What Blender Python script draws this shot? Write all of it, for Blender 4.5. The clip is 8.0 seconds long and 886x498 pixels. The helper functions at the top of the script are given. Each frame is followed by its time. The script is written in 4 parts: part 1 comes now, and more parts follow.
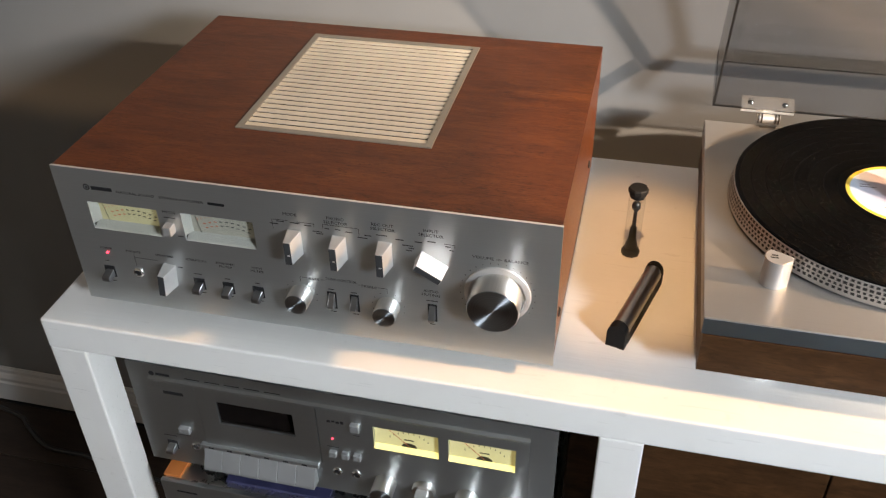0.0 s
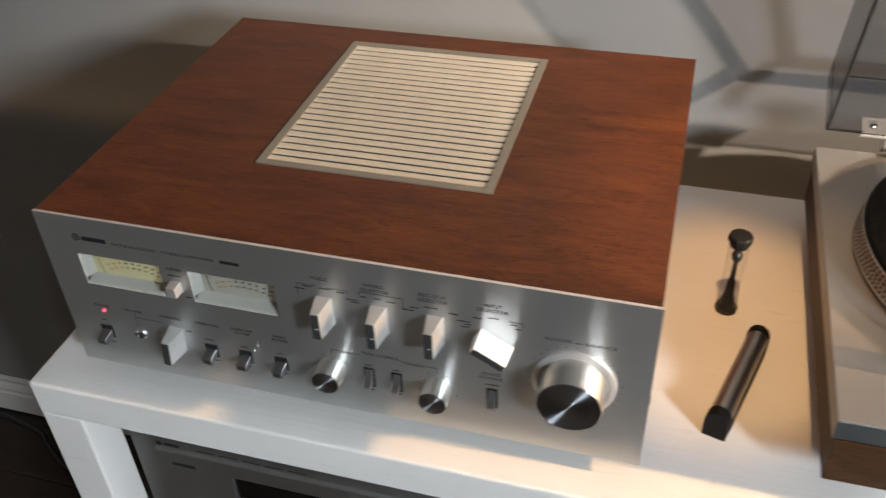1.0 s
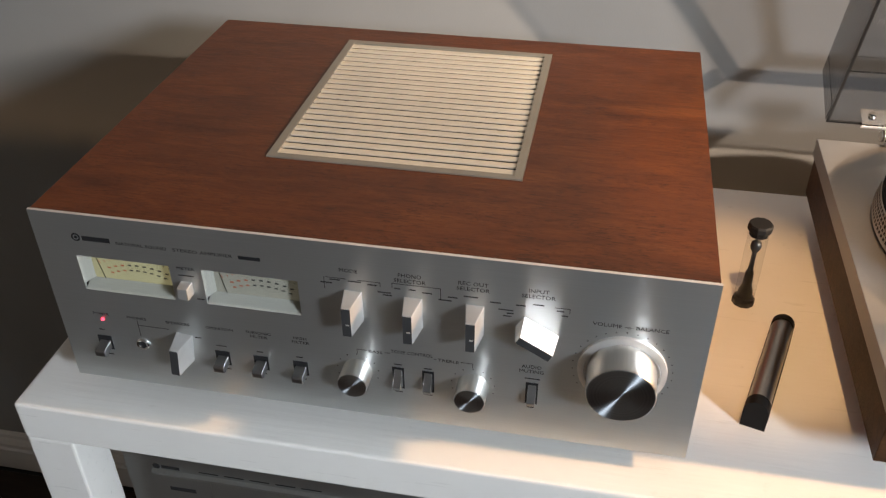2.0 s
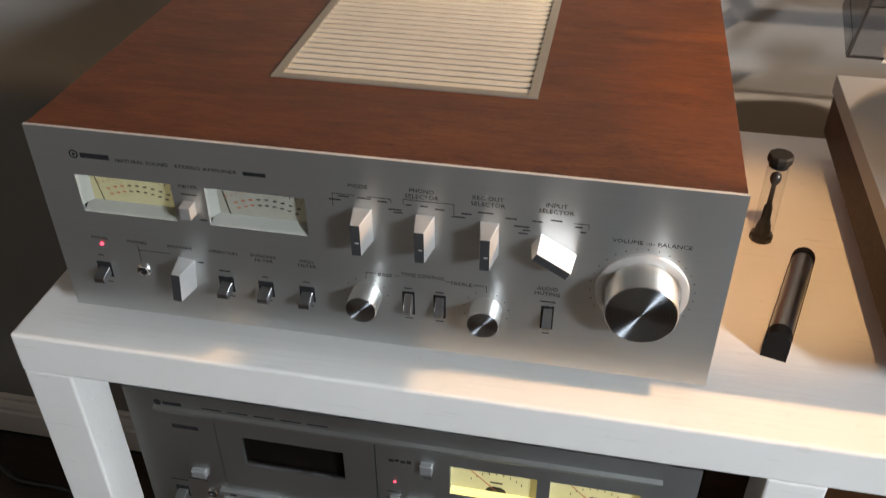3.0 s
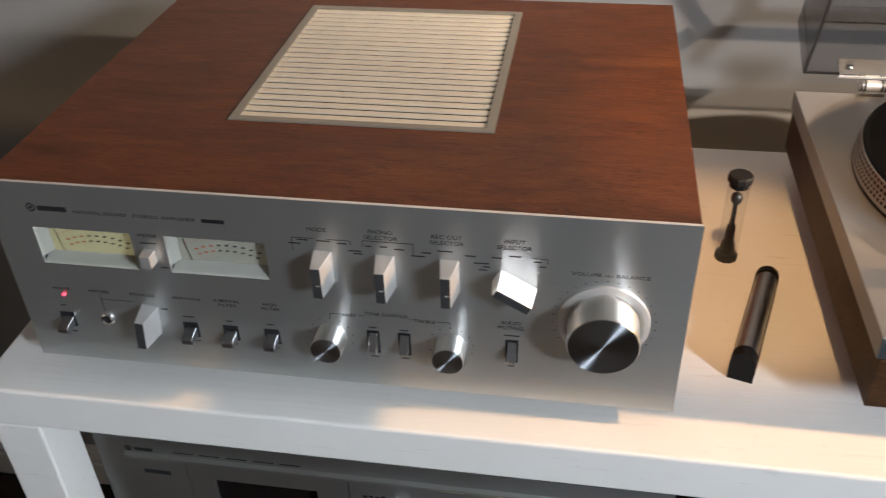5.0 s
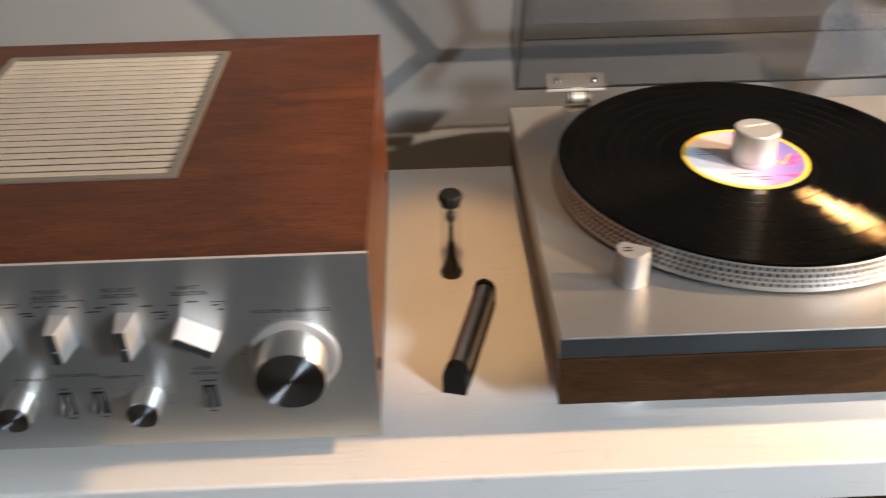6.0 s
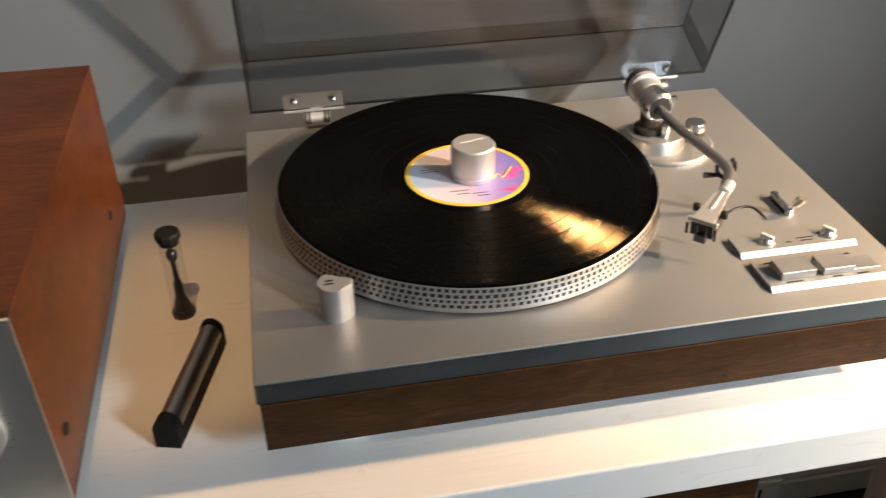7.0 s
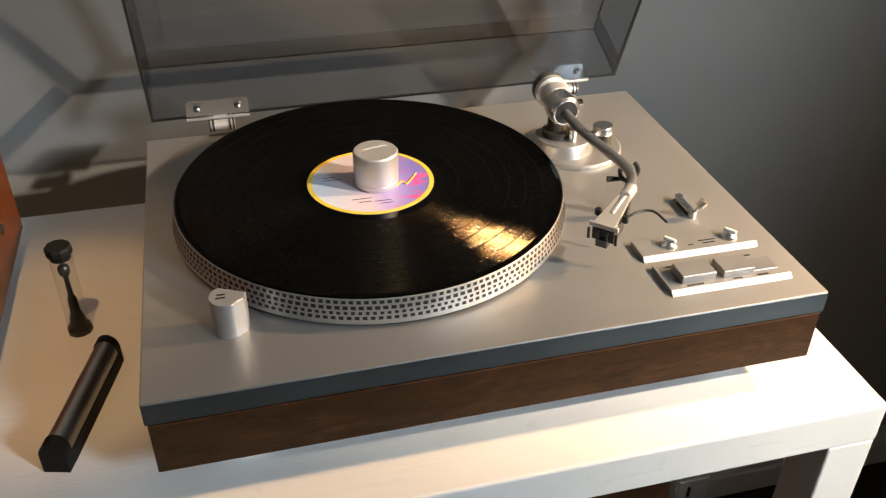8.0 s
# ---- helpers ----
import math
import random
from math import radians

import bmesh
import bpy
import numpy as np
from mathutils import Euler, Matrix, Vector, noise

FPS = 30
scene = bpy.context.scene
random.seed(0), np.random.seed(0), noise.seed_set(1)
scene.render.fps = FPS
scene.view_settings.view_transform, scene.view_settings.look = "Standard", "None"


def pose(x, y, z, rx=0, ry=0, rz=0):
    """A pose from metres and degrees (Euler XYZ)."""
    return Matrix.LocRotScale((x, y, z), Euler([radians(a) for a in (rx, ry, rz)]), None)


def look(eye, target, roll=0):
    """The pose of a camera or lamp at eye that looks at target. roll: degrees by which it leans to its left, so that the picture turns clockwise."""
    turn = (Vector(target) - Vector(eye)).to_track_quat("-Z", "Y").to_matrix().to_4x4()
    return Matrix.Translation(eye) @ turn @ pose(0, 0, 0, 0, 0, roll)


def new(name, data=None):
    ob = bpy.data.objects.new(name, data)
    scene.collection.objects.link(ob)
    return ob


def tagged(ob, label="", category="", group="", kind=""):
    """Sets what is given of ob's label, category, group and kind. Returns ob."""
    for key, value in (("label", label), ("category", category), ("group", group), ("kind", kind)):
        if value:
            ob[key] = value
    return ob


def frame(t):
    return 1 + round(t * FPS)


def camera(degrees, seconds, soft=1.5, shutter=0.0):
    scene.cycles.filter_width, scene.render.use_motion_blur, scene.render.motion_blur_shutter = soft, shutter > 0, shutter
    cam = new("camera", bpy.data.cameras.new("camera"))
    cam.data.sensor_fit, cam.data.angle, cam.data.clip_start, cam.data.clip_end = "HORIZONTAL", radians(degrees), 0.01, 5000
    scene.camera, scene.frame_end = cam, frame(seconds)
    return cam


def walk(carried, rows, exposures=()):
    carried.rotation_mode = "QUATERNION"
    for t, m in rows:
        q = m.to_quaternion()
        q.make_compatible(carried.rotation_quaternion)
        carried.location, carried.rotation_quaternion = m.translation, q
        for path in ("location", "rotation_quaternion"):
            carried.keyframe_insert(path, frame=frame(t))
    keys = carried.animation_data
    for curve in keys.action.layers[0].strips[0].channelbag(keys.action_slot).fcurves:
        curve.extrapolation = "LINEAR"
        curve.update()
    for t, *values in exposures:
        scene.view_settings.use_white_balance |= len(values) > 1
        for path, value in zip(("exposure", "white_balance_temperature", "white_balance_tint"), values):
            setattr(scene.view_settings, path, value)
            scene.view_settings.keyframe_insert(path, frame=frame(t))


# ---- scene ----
cam = camera(52.7, 8.0, soft=1.2, shutter=0.45)
PATH = [
    (0, (0.507, -0.587, 0.579), (0.121, 0.973, -0.611), -1.0),
    (0.5, (0.492, -0.512, 0.566), (0.078, 1.018, -0.653), -1.1),
    (1, (0.452, -0.434, 0.545), (-0.012, 1.072, -0.686), -2.2),
    (1.2, (0.421, -0.434, 0.532), (-0.015, 1.094, -0.682), -1.9),
    (2.5, (0.376, -0.456, 0.476), (0.073, 1.149, -0.678), -0.1),
    (3, (0.372, -0.457, 0.448), (0.057, 1.124, -0.736), -0.2),
    (3.5, (0.372, -0.451, 0.442), (0.057, 1.107, -0.772), -0.7),
    (4, (0.373, -0.446, 0.457), (0.047, 1.125, -0.737), -1.2),
    (4.2, (0.371, -0.444, 0.46), (0.041, 1.135, -0.724), -1.2),
    (5.3, (0.408, -0.445, 0.467), (0.175, 1.168, -0.692), -2.3),
    (5.5, (0.43, -0.445, 0.47), (0.26, 1.181, -0.682), -2.2),
    (5.7, (0.457, -0.441, 0.469), (0.366, 1.199, -0.671), -2.1),
    (6, (0.497, -0.437, 0.468), (0.531, 1.213, -0.66), -1.4),
    (6.5, (0.57, -0.429, 0.474), (0.758, 1.206, -0.662), -1.1),
    (7, (0.623, -0.416, 0.474), (0.929, 1.2, -0.663), -0.6),
    (7.5, (0.647, -0.412, 0.473), (1.028, 1.192, -0.659), 0.0),
    (8, (0.659, -0.411, 0.471), (1.08, 1.182, -0.662), 0.6),
]
# the clip's camera darkens and slightly cools its picture as it turns to the sunlit plinth
LIGHT = [(0.0, 0.72, 7200, 16), (0.5, 0.66, 7200, 16), (1.0, 0.6, 7150, 15), (2.5, 0.64, 7200, 16), (3.0, 0.62, 7250, 16), (3.5, 0.48, 7250, 16), (4.2, 0.54, 7150, 16), (5.5, 0.52, 7000, 16), (6.5, -0.01, 6980, 14), (7.0, -0.19, 6900, 12), (8.0, -0.3, 6850, 11)]
walk(cam, [(t, look(eye, target, roll)) for t, eye, target, roll in PATH], LIGHT)

# ---- light: lamps behind three openings of the unseen right wall, one low and warm, two paler beside it; an added warm ceiling spot ----
world = bpy.data.worlds.new("sky")
scene.world = world
world.use_nodes = True
wn = world.node_tree
sky = wn.nodes.new("ShaderNodeTexSky")
sky.sky_type, sky.sun_disc = "NISHITA", False
sky.sun_elevation = radians(17.0)
sky.sun_rotation = radians(93.0)
wn.links.new(sky.outputs[0], wn.nodes["Background"].inputs[0])
wn.nodes["Background"].inputs[1].default_value = 0.045


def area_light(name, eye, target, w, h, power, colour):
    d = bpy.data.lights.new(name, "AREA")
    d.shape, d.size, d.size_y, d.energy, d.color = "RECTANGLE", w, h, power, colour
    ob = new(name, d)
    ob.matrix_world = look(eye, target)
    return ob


# Small lamps outside the unseen right wall, placed where the cast shadows point.
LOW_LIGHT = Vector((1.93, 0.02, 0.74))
area_light("low_warm_light", LOW_LIGHT, (0.70, 0.10, 0.05), 0.06, 0.06, 33.0, (1.0, 0.645, 0.335))
area_light("front_window_sunlight", (2.05, -0.60, 0.91), (0.59, 0.43, 0.14), 0.035, 0.035, 52.0, (1.0, 0.89, 0.75))
area_light("side_window_skylight", (2.02, -1.55, 1.00), (0.45, 0.2, 0.12), 0.34, 0.34, 46.0, (0.80, 0.96, 1.12))


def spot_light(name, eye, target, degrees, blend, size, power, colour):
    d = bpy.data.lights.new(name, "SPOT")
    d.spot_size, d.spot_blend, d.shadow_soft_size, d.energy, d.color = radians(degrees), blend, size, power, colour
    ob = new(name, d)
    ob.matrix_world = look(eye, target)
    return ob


# Narrow spot added out of view to brighten the table between amplifier and turntable.
ADDED_SPOT = Vector((0.49, -0.44, 1.655))
spot_light("added_gap_spot_light", ADDED_SPOT, (0.508, 0.190, 0.0), 11.0, 0.75, 0.012, 52.0, (1.0, 0.62, 0.29))

# ---- materials ----
MATS = {}


class Nodes:
    def __init__(self, name):
        self.m = bpy.data.materials.new(name)
        self.m.use_nodes = True
        self.t = self.m.node_tree
        self.p = self.t.nodes["Principled BSDF"]
        MATS[name] = self.m

    def n(self, kind, **props):
        node = self.t.nodes.new(kind)
        for k, v in props.items():
            if k == "operation":
                node.operation = v
            elif k == "data_type":
                node.data_type = v
            elif k == "blend_type":
                node.blend_type = v
        return node

    def link(self, a, b):
        self.t.links.new(a, b)

    def coords(self, scale=(1, 1, 1), space="Object"):
        tc, mp = self.n("ShaderNodeTexCoord"), self.n("ShaderNodeMapping")
        mp.inputs["Scale"].default_value = scale
        self.link(tc.outputs[space], mp.inputs["Vector"])
        return mp.outputs[0]

    def noise(self, vec, scale, detail=4.0, rough=0.55, distort=0.0):
        n = self.n("ShaderNodeTexNoise")
        n.inputs["Scale"].default_value, n.inputs["Detail"].default_value = scale, detail
        n.inputs["Roughness"].default_value, n.inputs["Distortion"].default_value = rough, distort
        self.link(vec, n.inputs["Vector"])
        return n.outputs["Fac"]

    def ramp(self, fac, stops):
        r = self.n("ShaderNodeValToRGB")
        el = r.color_ramp.elements
        while len(el) < len(stops):
            el.new(0.5)
        for e, (pos, col) in zip(el, stops):
            e.position, e.color = pos, (*col, 1.0)
        self.link(fac, r.inputs[0])
        return r.outputs[0]

    def span(self, fac, lo, hi, a=0.0, b=1.0):
        r = self.n("ShaderNodeMapRange")
        r.inputs[1].default_value, r.inputs[2].default_value = a, b
        r.inputs[3].default_value, r.inputs[4].default_value = lo, hi
        self.link(fac, r.inputs[0])
        return r.outputs[0]

    def mix(self, fac, a, b, blend="MIX"):
        m = self.n("ShaderNodeMix", data_type="RGBA", blend_type=blend)
        for sock, v in ((m.inputs[0], fac), (m.inputs[6], a), (m.inputs[7], b)):
            if isinstance(v, (int, float)):
                sock.default_value = v
            elif isinstance(v, tuple):
                sock.default_value = (*v, 1.0)
            else:
                self.link(v, sock)
        return m.outputs[2]

    def bump(self, height, strength, dist=0.001):
        b = self.n("ShaderNodeBump")
        b.inputs["Strength"].default_value, b.inputs["Distance"].default_value = strength, dist
        self.link(height, b.inputs["Height"])
        self.link(b.outputs[0], self.p.inputs["Normal"])

    def set(self, **kw):
        for k, v in kw.items():
            s = self.p.inputs[k.replace("_", " ")]
            if isinstance(v, (int, float)):
                s.default_value = v
            elif isinstance(v, tuple):
                s.default_value = (*v, 1.0) if len(v) == 3 and s.type == "RGBA" else v
            else:
                self.link(v, s)
        return self


def plain(name, col, rough=0.5, metal=0.0, var=0.12, scale=60.0, **kw):
    """A plain surface with a little uneven tone and gloss."""
    k = Nodes(name)
    f = k.noise(k.coords(), scale, 5.0)
    lo, hi = tuple(c * (1 - var) for c in col), tuple(min(1.0, c * (1 + var)) for c in col)
    k.set(Base_Color=k.ramp(f, [(0.3, lo), (0.7, hi)]), Roughness=k.span(f, rough * 0.85, min(1.0, rough * 1.15), 0.3, 0.7), Metallic=metal, **kw)
    return k.m


def wood(name, dark, mid, light, rough, along=1.0, seed=0.0, coat=0.0, spec=0.3, fleck=0.0):
    """Veneer with the grain along x: long fibres, dark pores and slow bands."""
    k = Nodes(name)
    v = k.coords((along * 3.6, 17.0, 17.0))
    blotch = k.noise(k.coords((1.6, 4.0, 4.0)), 6.0, 3.0)
    warp = k.noise(k.coords((4.0, 9.0, 9.0)), 3.0, 4.0)
    band = k.noise(v, 4.5, 6.0, 0.6, 0.9 + seed)
    fibre = k.noise(k.coords((7.0, 150.0, 150.0)), 5.0, 4.0, 0.7)
    pore = k.noise(k.coords((26.0, 380.0, 380.0)), 4.0, 2.0)
    base = k.ramp(band, [(0.20, dark), (0.5, mid), (0.82, light)])
    base = k.mix(k.span(blotch, 0.0, 0.45, 0.48, 0.72), base, dark)
    base = k.mix(k.span(fibre, 0.0, 0.42, 0.35, 0.72), base, dark)
    base = k.mix(k.span(pore, 0.0, 0.70, 0.57, 0.70), base, tuple(c * 0.35 for c in dark))
    base = k.mix(k.span(warp, 0.0, 0.35, 0.35, 0.7), base, mid)
    if fleck:
        short = k.noise(k.coords((62.0, 400.0, 400.0)), 3.4, 2.0, 0.6)
        where = k.noise(k.coords((5.0, 9.0, 9.0)), 4.0, 3.0)
        amount = k.n("ShaderNodeMath", operation="MULTIPLY")
        k.link(k.span(short, 0.0, fleck, 0.54, 0.64), amount.inputs[0])
        k.link(k.span(where, 0.25, 1.0, 0.38, 0.62), amount.inputs[1])
        base = k.mix(amount.outputs[0], base, tuple(c * 0.45 for c in dark))
    k.set(Base_Color=base, Roughness=k.span(fibre, rough - 0.06, rough + 0.10, 0.3, 0.7), Specular_IOR_Level=spec, Coat_Weight=coat, Coat_Roughness=0.2, Coat_IOR=1.6, Coat_Tint=(1.0, 0.72, 0.42))
    k.bump(k.mix(0.5, fibre, pore), 0.12, 0.0006)
    return k.m


def brushed(name, col, rough, tangent, aniso, scratch, metal=1.0):
    """Brushed aluminium: tangent is the way in which its highlights run out, across the scratches."""
    k = Nodes(name)
    f = k.noise(k.coords(scratch), 1.0, 3.0, 0.6)
    slow = k.noise(k.coords(), 6.0, 3.0)
    t = k.n("ShaderNodeCombineXYZ")
    for i, c in enumerate(tangent):
        t.inputs[i].default_value = c
    lo = tuple(c * 0.94 for c in col)
    k.set(Base_Color=k.mix(k.span(f, 0.0, 1.0, 0.3, 0.7), lo, col), Metallic=metal, Roughness=k.span(slow, rough - 0.03, rough + 0.05, 0.3, 0.7), Anisotropic=aniso)
    k.link(t.outputs[0], k.p.inputs["Tangent"])
    k.bump(f, 0.06, 0.0003)
    return k.m


def turned(name, col, rough, aniso, axis, metal=1.0, lines=900.0, depth=0.05):
    """A face turned on a lathe about an axis through the object's origin: highlights run out along the radius."""
    k = Nodes(name)
    tc = k.n("ShaderNodeTexCoord")
    flat = k.n("ShaderNodeVectorMath", operation="MULTIPLY")
    flat.inputs[1].default_value = tuple(0.0 if i == axis else 1.0 for i in range(3))
    k.link(tc.outputs["Object"], flat.inputs[0])
    ln = k.n("ShaderNodeVectorMath", operation="LENGTH")
    k.link(flat.outputs[0], ln.inputs[0])
    ring = k.n("ShaderNodeTexNoise")
    ring.noise_dimensions = "1D"
    ring.inputs["Scale"].default_value, ring.inputs["Detail"].default_value = lines, 3.0
    k.link(ln.outputs["Value"], ring.inputs["W"])
    k.set(Base_Color=k.mix(k.span(ring.outputs["Fac"], 0.0, 1.0, 0.3, 0.7), tuple(c * 0.85 for c in col), col), Metallic=metal, Roughness=rough, Anisotropic=aniso)
    k.link(flat.outputs[0], k.p.inputs["Tangent"])
    k.bump(ring.outputs["Fac"], depth, 0.0004)
    return k.m


def glowing(name, col, emit, strength, rough=0.5):
    k = Nodes(name)
    f = k.noise(k.coords(), 90.0, 3.0)
    k.set(Base_Color=k.ramp(f, [(0.3, tuple(c * 0.9 for c in col)), (0.7, col)]), Roughness=rough, Emission_Color=emit, Emission_Strength=strength)
    return k.m


def see_through(name, tint, gloss_rough=0.04, ior=1.49):
    """Clear or tinted sheet: light goes straight through it, Fresnel drives the gloss."""
    k = Nodes(name)
    k.t.nodes.remove(k.p)
    tr, gl, fr, mx = (k.n("ShaderNodeBsdfTransparent"), k.n("ShaderNodeBsdfAnisotropic"), k.n("ShaderNodeLayerWeight"), k.n("ShaderNodeMixShader"))
    tr.inputs[0].default_value = (*tint, 1.0)
    gl.inputs["Roughness"].default_value = gloss_rough
    fr.inputs[0].default_value = 0.5
    power = k.n("ShaderNodeMath", operation="POWER")
    power.inputs[1].default_value = 5.0
    k.link(fr.outputs["Facing"], power.inputs[0])
    k.link(k.span(power.outputs[0], ((ior - 1) / (ior + 1)) ** 2, 1.0), mx.inputs[0])
    k.link(tr.outputs[0], mx.inputs[1])
    k.link(gl.outputs[0], mx.inputs[2])
    k.link(mx.outputs[0], k.t.nodes["Material Output"].inputs[0])
    return k.m


def bent_acrylic(name, tint):
    """Clear refracting acrylic strips along the bends of a sheet; they block lamp light and cast dark bands."""
    k = Nodes(name)
    k.t.nodes.remove(k.p)
    g = k.n("ShaderNodeBsdfGlass")
    g.inputs["Color"].default_value, g.inputs["Roughness"].default_value, g.inputs["IOR"].default_value = (*tint, 1.0), 0.0, 1.49
    k.link(g.outputs[0], k.t.nodes["Material Output"].inputs[0])
    return k.m


WALNUT = wood("red_walnut_veneer", (0.031, 0.0076, 0.0023), (0.098, 0.0270, 0.0073), (0.156, 0.0500, 0.0138), 0.36, coat=0.15, spec=0.25, fleck=0.75)
DARKWOOD = wood("dark_walnut_veneer", (0.016, 0.0068, 0.0026), (0.052, 0.0225, 0.0085), (0.100, 0.046, 0.0180), 0.48, 1.6, 0.3, spec=0.15)
FLOORWOOD = wood("floor_wood", (0.012, 0.007, 0.005), (0.032, 0.020, 0.014), (0.050, 0.032, 0.022), 0.35, 0.8)
PANEL = brushed("brushed_panel", (0.69, 0.715, 0.71), 0.36, (0, 0, 1), 0.70, (8.0, 8.0, 2600.0), 0.92)
PLINTH = brushed("brushed_plinth", (0.37, 0.365, 0.355), 0.47, (0, 1, 0), 0.35, (10.0, 2600.0, 10.0), 0.82)
# Plinth metal darkened and blued, as its front edge mirrors the dim room.
FASCIA = brushed("fascia_dim_reflection", (0.34, 0.44, 0.52), 0.30, (0, 0, 1), 0.4, (10.0, 10.0, 2400.0))
GREYPANEL = brushed("grey_deck_panel", (0.56, 0.59, 0.59), 0.42, (0, 0, 1), 0.5, (8.0, 8.0, 2200.0))
SATIN = plain("satin_aluminium", (0.72, 0.71, 0.69), 0.28, 1.0, 0.05)
MATT = plain("matt_silver", (0.66, 0.65, 0.63), 0.42, 0.75, 0.04)
BRIGHT = plain("bright_aluminium", (0.82, 0.81, 0.79), 0.36, 0.75, 0.04)
PLATTER = plain("cast_platter_metal", (0.56, 0.55, 0.53), 0.36, 0.8, 0.06)
HOUSING = plain("grey_lamp_housing", (0.50, 0.50, 0.50), 0.40, 0.7, 0.06)
BRONZE = plain("dark_bronze_metal", (0.045, 0.038, 0.030), 0.4, 0.5, 0.1)
HEADSHELL = plain("silver_headshell", (0.60, 0.57, 0.52), 0.36, 0.6, 0.06)
CHROME = plain("chrome", (0.80, 0.79, 0.77), 0.10, 1.0, 0.04)
STEEL = plain("dull_grey_metal", (0.33, 0.33, 0.33), 0.35, 1.0, 0.08)
GRILLE = plain("champagne_slat", (0.62, 0.565, 0.46), 0.45, 0.25, 0.06)
GRILLEFRAME = plain("grille_frame_grey", (0.25, 0.235, 0.20), 0.45, 0.4, 0.08)
SPUN = turned("spun_knob_face", (0.50, 0.54, 0.57), 0.33, 1.0, 1)
KNOBSIDE = brushed("knob_side", (0.80, 0.78, 0.74), 0.33, (0, 1, 0), 0.3, (600.0, 8.0, 600.0))
BLACK = plain("black_plastic", (0.012, 0.012, 0.012), 0.38, 0.0, 0.2)
RUBBER = plain("black_rubber", (0.005, 0.005, 0.005), 0.65, 0.0, 0.25, Specular_IOR_Level=0.2)
CASSETTE = plain("dark_red_cassette", (0.075, 0.018, 0.014), 0.5, 0.0, 0.3, 120.0)
DARK = plain("dark_slot", (0.008, 0.008, 0.009), 0.6, 0.0, 0.2)
INK = plain("black_print", (0.015, 0.015, 0.016), 0.5, 0.0, 0.1)
REDINK = plain("red_print", (0.45, 0.10, 0.05), 0.5, 0.0, 0.1)
WHITEPLASTIC = plain("white_plastic", (0.70, 0.69, 0.66), 0.4, 0.0, 0.05)
BASEBOARD = plain("baseboard_paint", (0.62, 0.60, 0.57), 0.4, 0.0, 0.06, 9.0)
YELLOW = plain("yellow_label_ring", (0.75, 0.52, 0.06), 0.45, 0.0, 0.06)
ORANGE = plain("orange_card", (0.55, 0.17, 0.04), 0.5, 0.0, 0.10, 40.0)
SLATE = plain("grey_metal_case", (0.10, 0.10, 0.10), 0.5, 0.6, 0.1)
METERLIT = glowing("amp_meter_card", (0.36, 0.35, 0.22), (0.9, 0.84, 0.45), 0.12)
METERDIM = glowing("amp_meter_card_dim", (0.36, 0.35, 0.30), (0.9, 0.85, 0.6), 0.03)
DECKMETER = glowing("deck_meter_card", (0.58, 0.55, 0.30), (1.0, 0.86, 0.30), 0.13)
LED = glowing("red_led", (0.6, 0.03, 0.05), (1.0, 0.05, 0.10), 2.5)
BEZEL = plain("pale_meter_bezel", (0.46, 0.45, 0.40), 0.4, 0.0, 0.05)
SMOKE = see_through("smoke_acrylic", (0.73, 0.735, 0.745), 0.025)
GLASS = see_through("clear_plastic", (0.94, 0.95, 0.95), 0.04, 1.28)
DARKGLASS = see_through("dark_clear_window", (0.62, 0.58, 0.57), 0.03, 1.2)
SMOKEEDGE = bent_acrylic("smoke_acrylic_bend", (0.90, 0.905, 0.91))
KEYMETAL = plain("matt_key_metal", (0.38, 0.385, 0.38), 0.5, 0.6, 0.05)
BUTTON = plain("satin_button_metal", (0.29, 0.285, 0.28), 0.45, 0.55, 0.05)
ARMTUBE = plain("grey_arm_tube", (0.46, 0.46, 0.45), 0.30, 0.9, 0.06)
# Darker tone than the knob metal, for fronts that mirror dark surroundings.
KNOBFRONT = plain("grey_knob_front", (0.11, 0.112, 0.115), 0.38, 0.7, 0.08)
SLIPMAT = plain("slipmat", (0.01, 0.01, 0.01), 0.7)


def white_paint():
    k = Nodes("white_brushed_paint")
    v = k.coords((6.0, 90.0, 90.0))
    streak, patch = k.noise(v, 3.0, 4.0, 0.6), k.noise(k.coords(), 7.0, 5.0, 0.6)
    chip = k.noise(k.coords((1, 1, 1)), 55.0, 3.0, 0.5)
    col = k.ramp(patch, [(0.3, (0.74, 0.72, 0.68)), (0.7, (0.80, 0.785, 0.75))])
    col = k.mix(k.span(chip, 0.0, 0.35, 0.70, 0.76), col, (0.60, 0.58, 0.54))
    k.set(Base_Color=col, Roughness=k.span(streak, 0.26, 0.40, 0.3, 0.7), Specular_IOR_Level=0.5)
    k.bump(k.mix(0.35, streak, patch), 0.30, 0.0014)
    return k.m


def wall_paint(name, lo, hi):
    k = Nodes(name)
    patch, grain = k.noise(k.coords(), 2.2, 4.0), k.noise(k.coords(), 420.0, 3.0)
    k.set(Base_Color=k.ramp(patch, [(0.3, lo), (0.7, hi)]), Roughness=0.75, Specular_IOR_Level=0.3)
    k.bump(grain, 0.25, 0.0006)
    return k.m


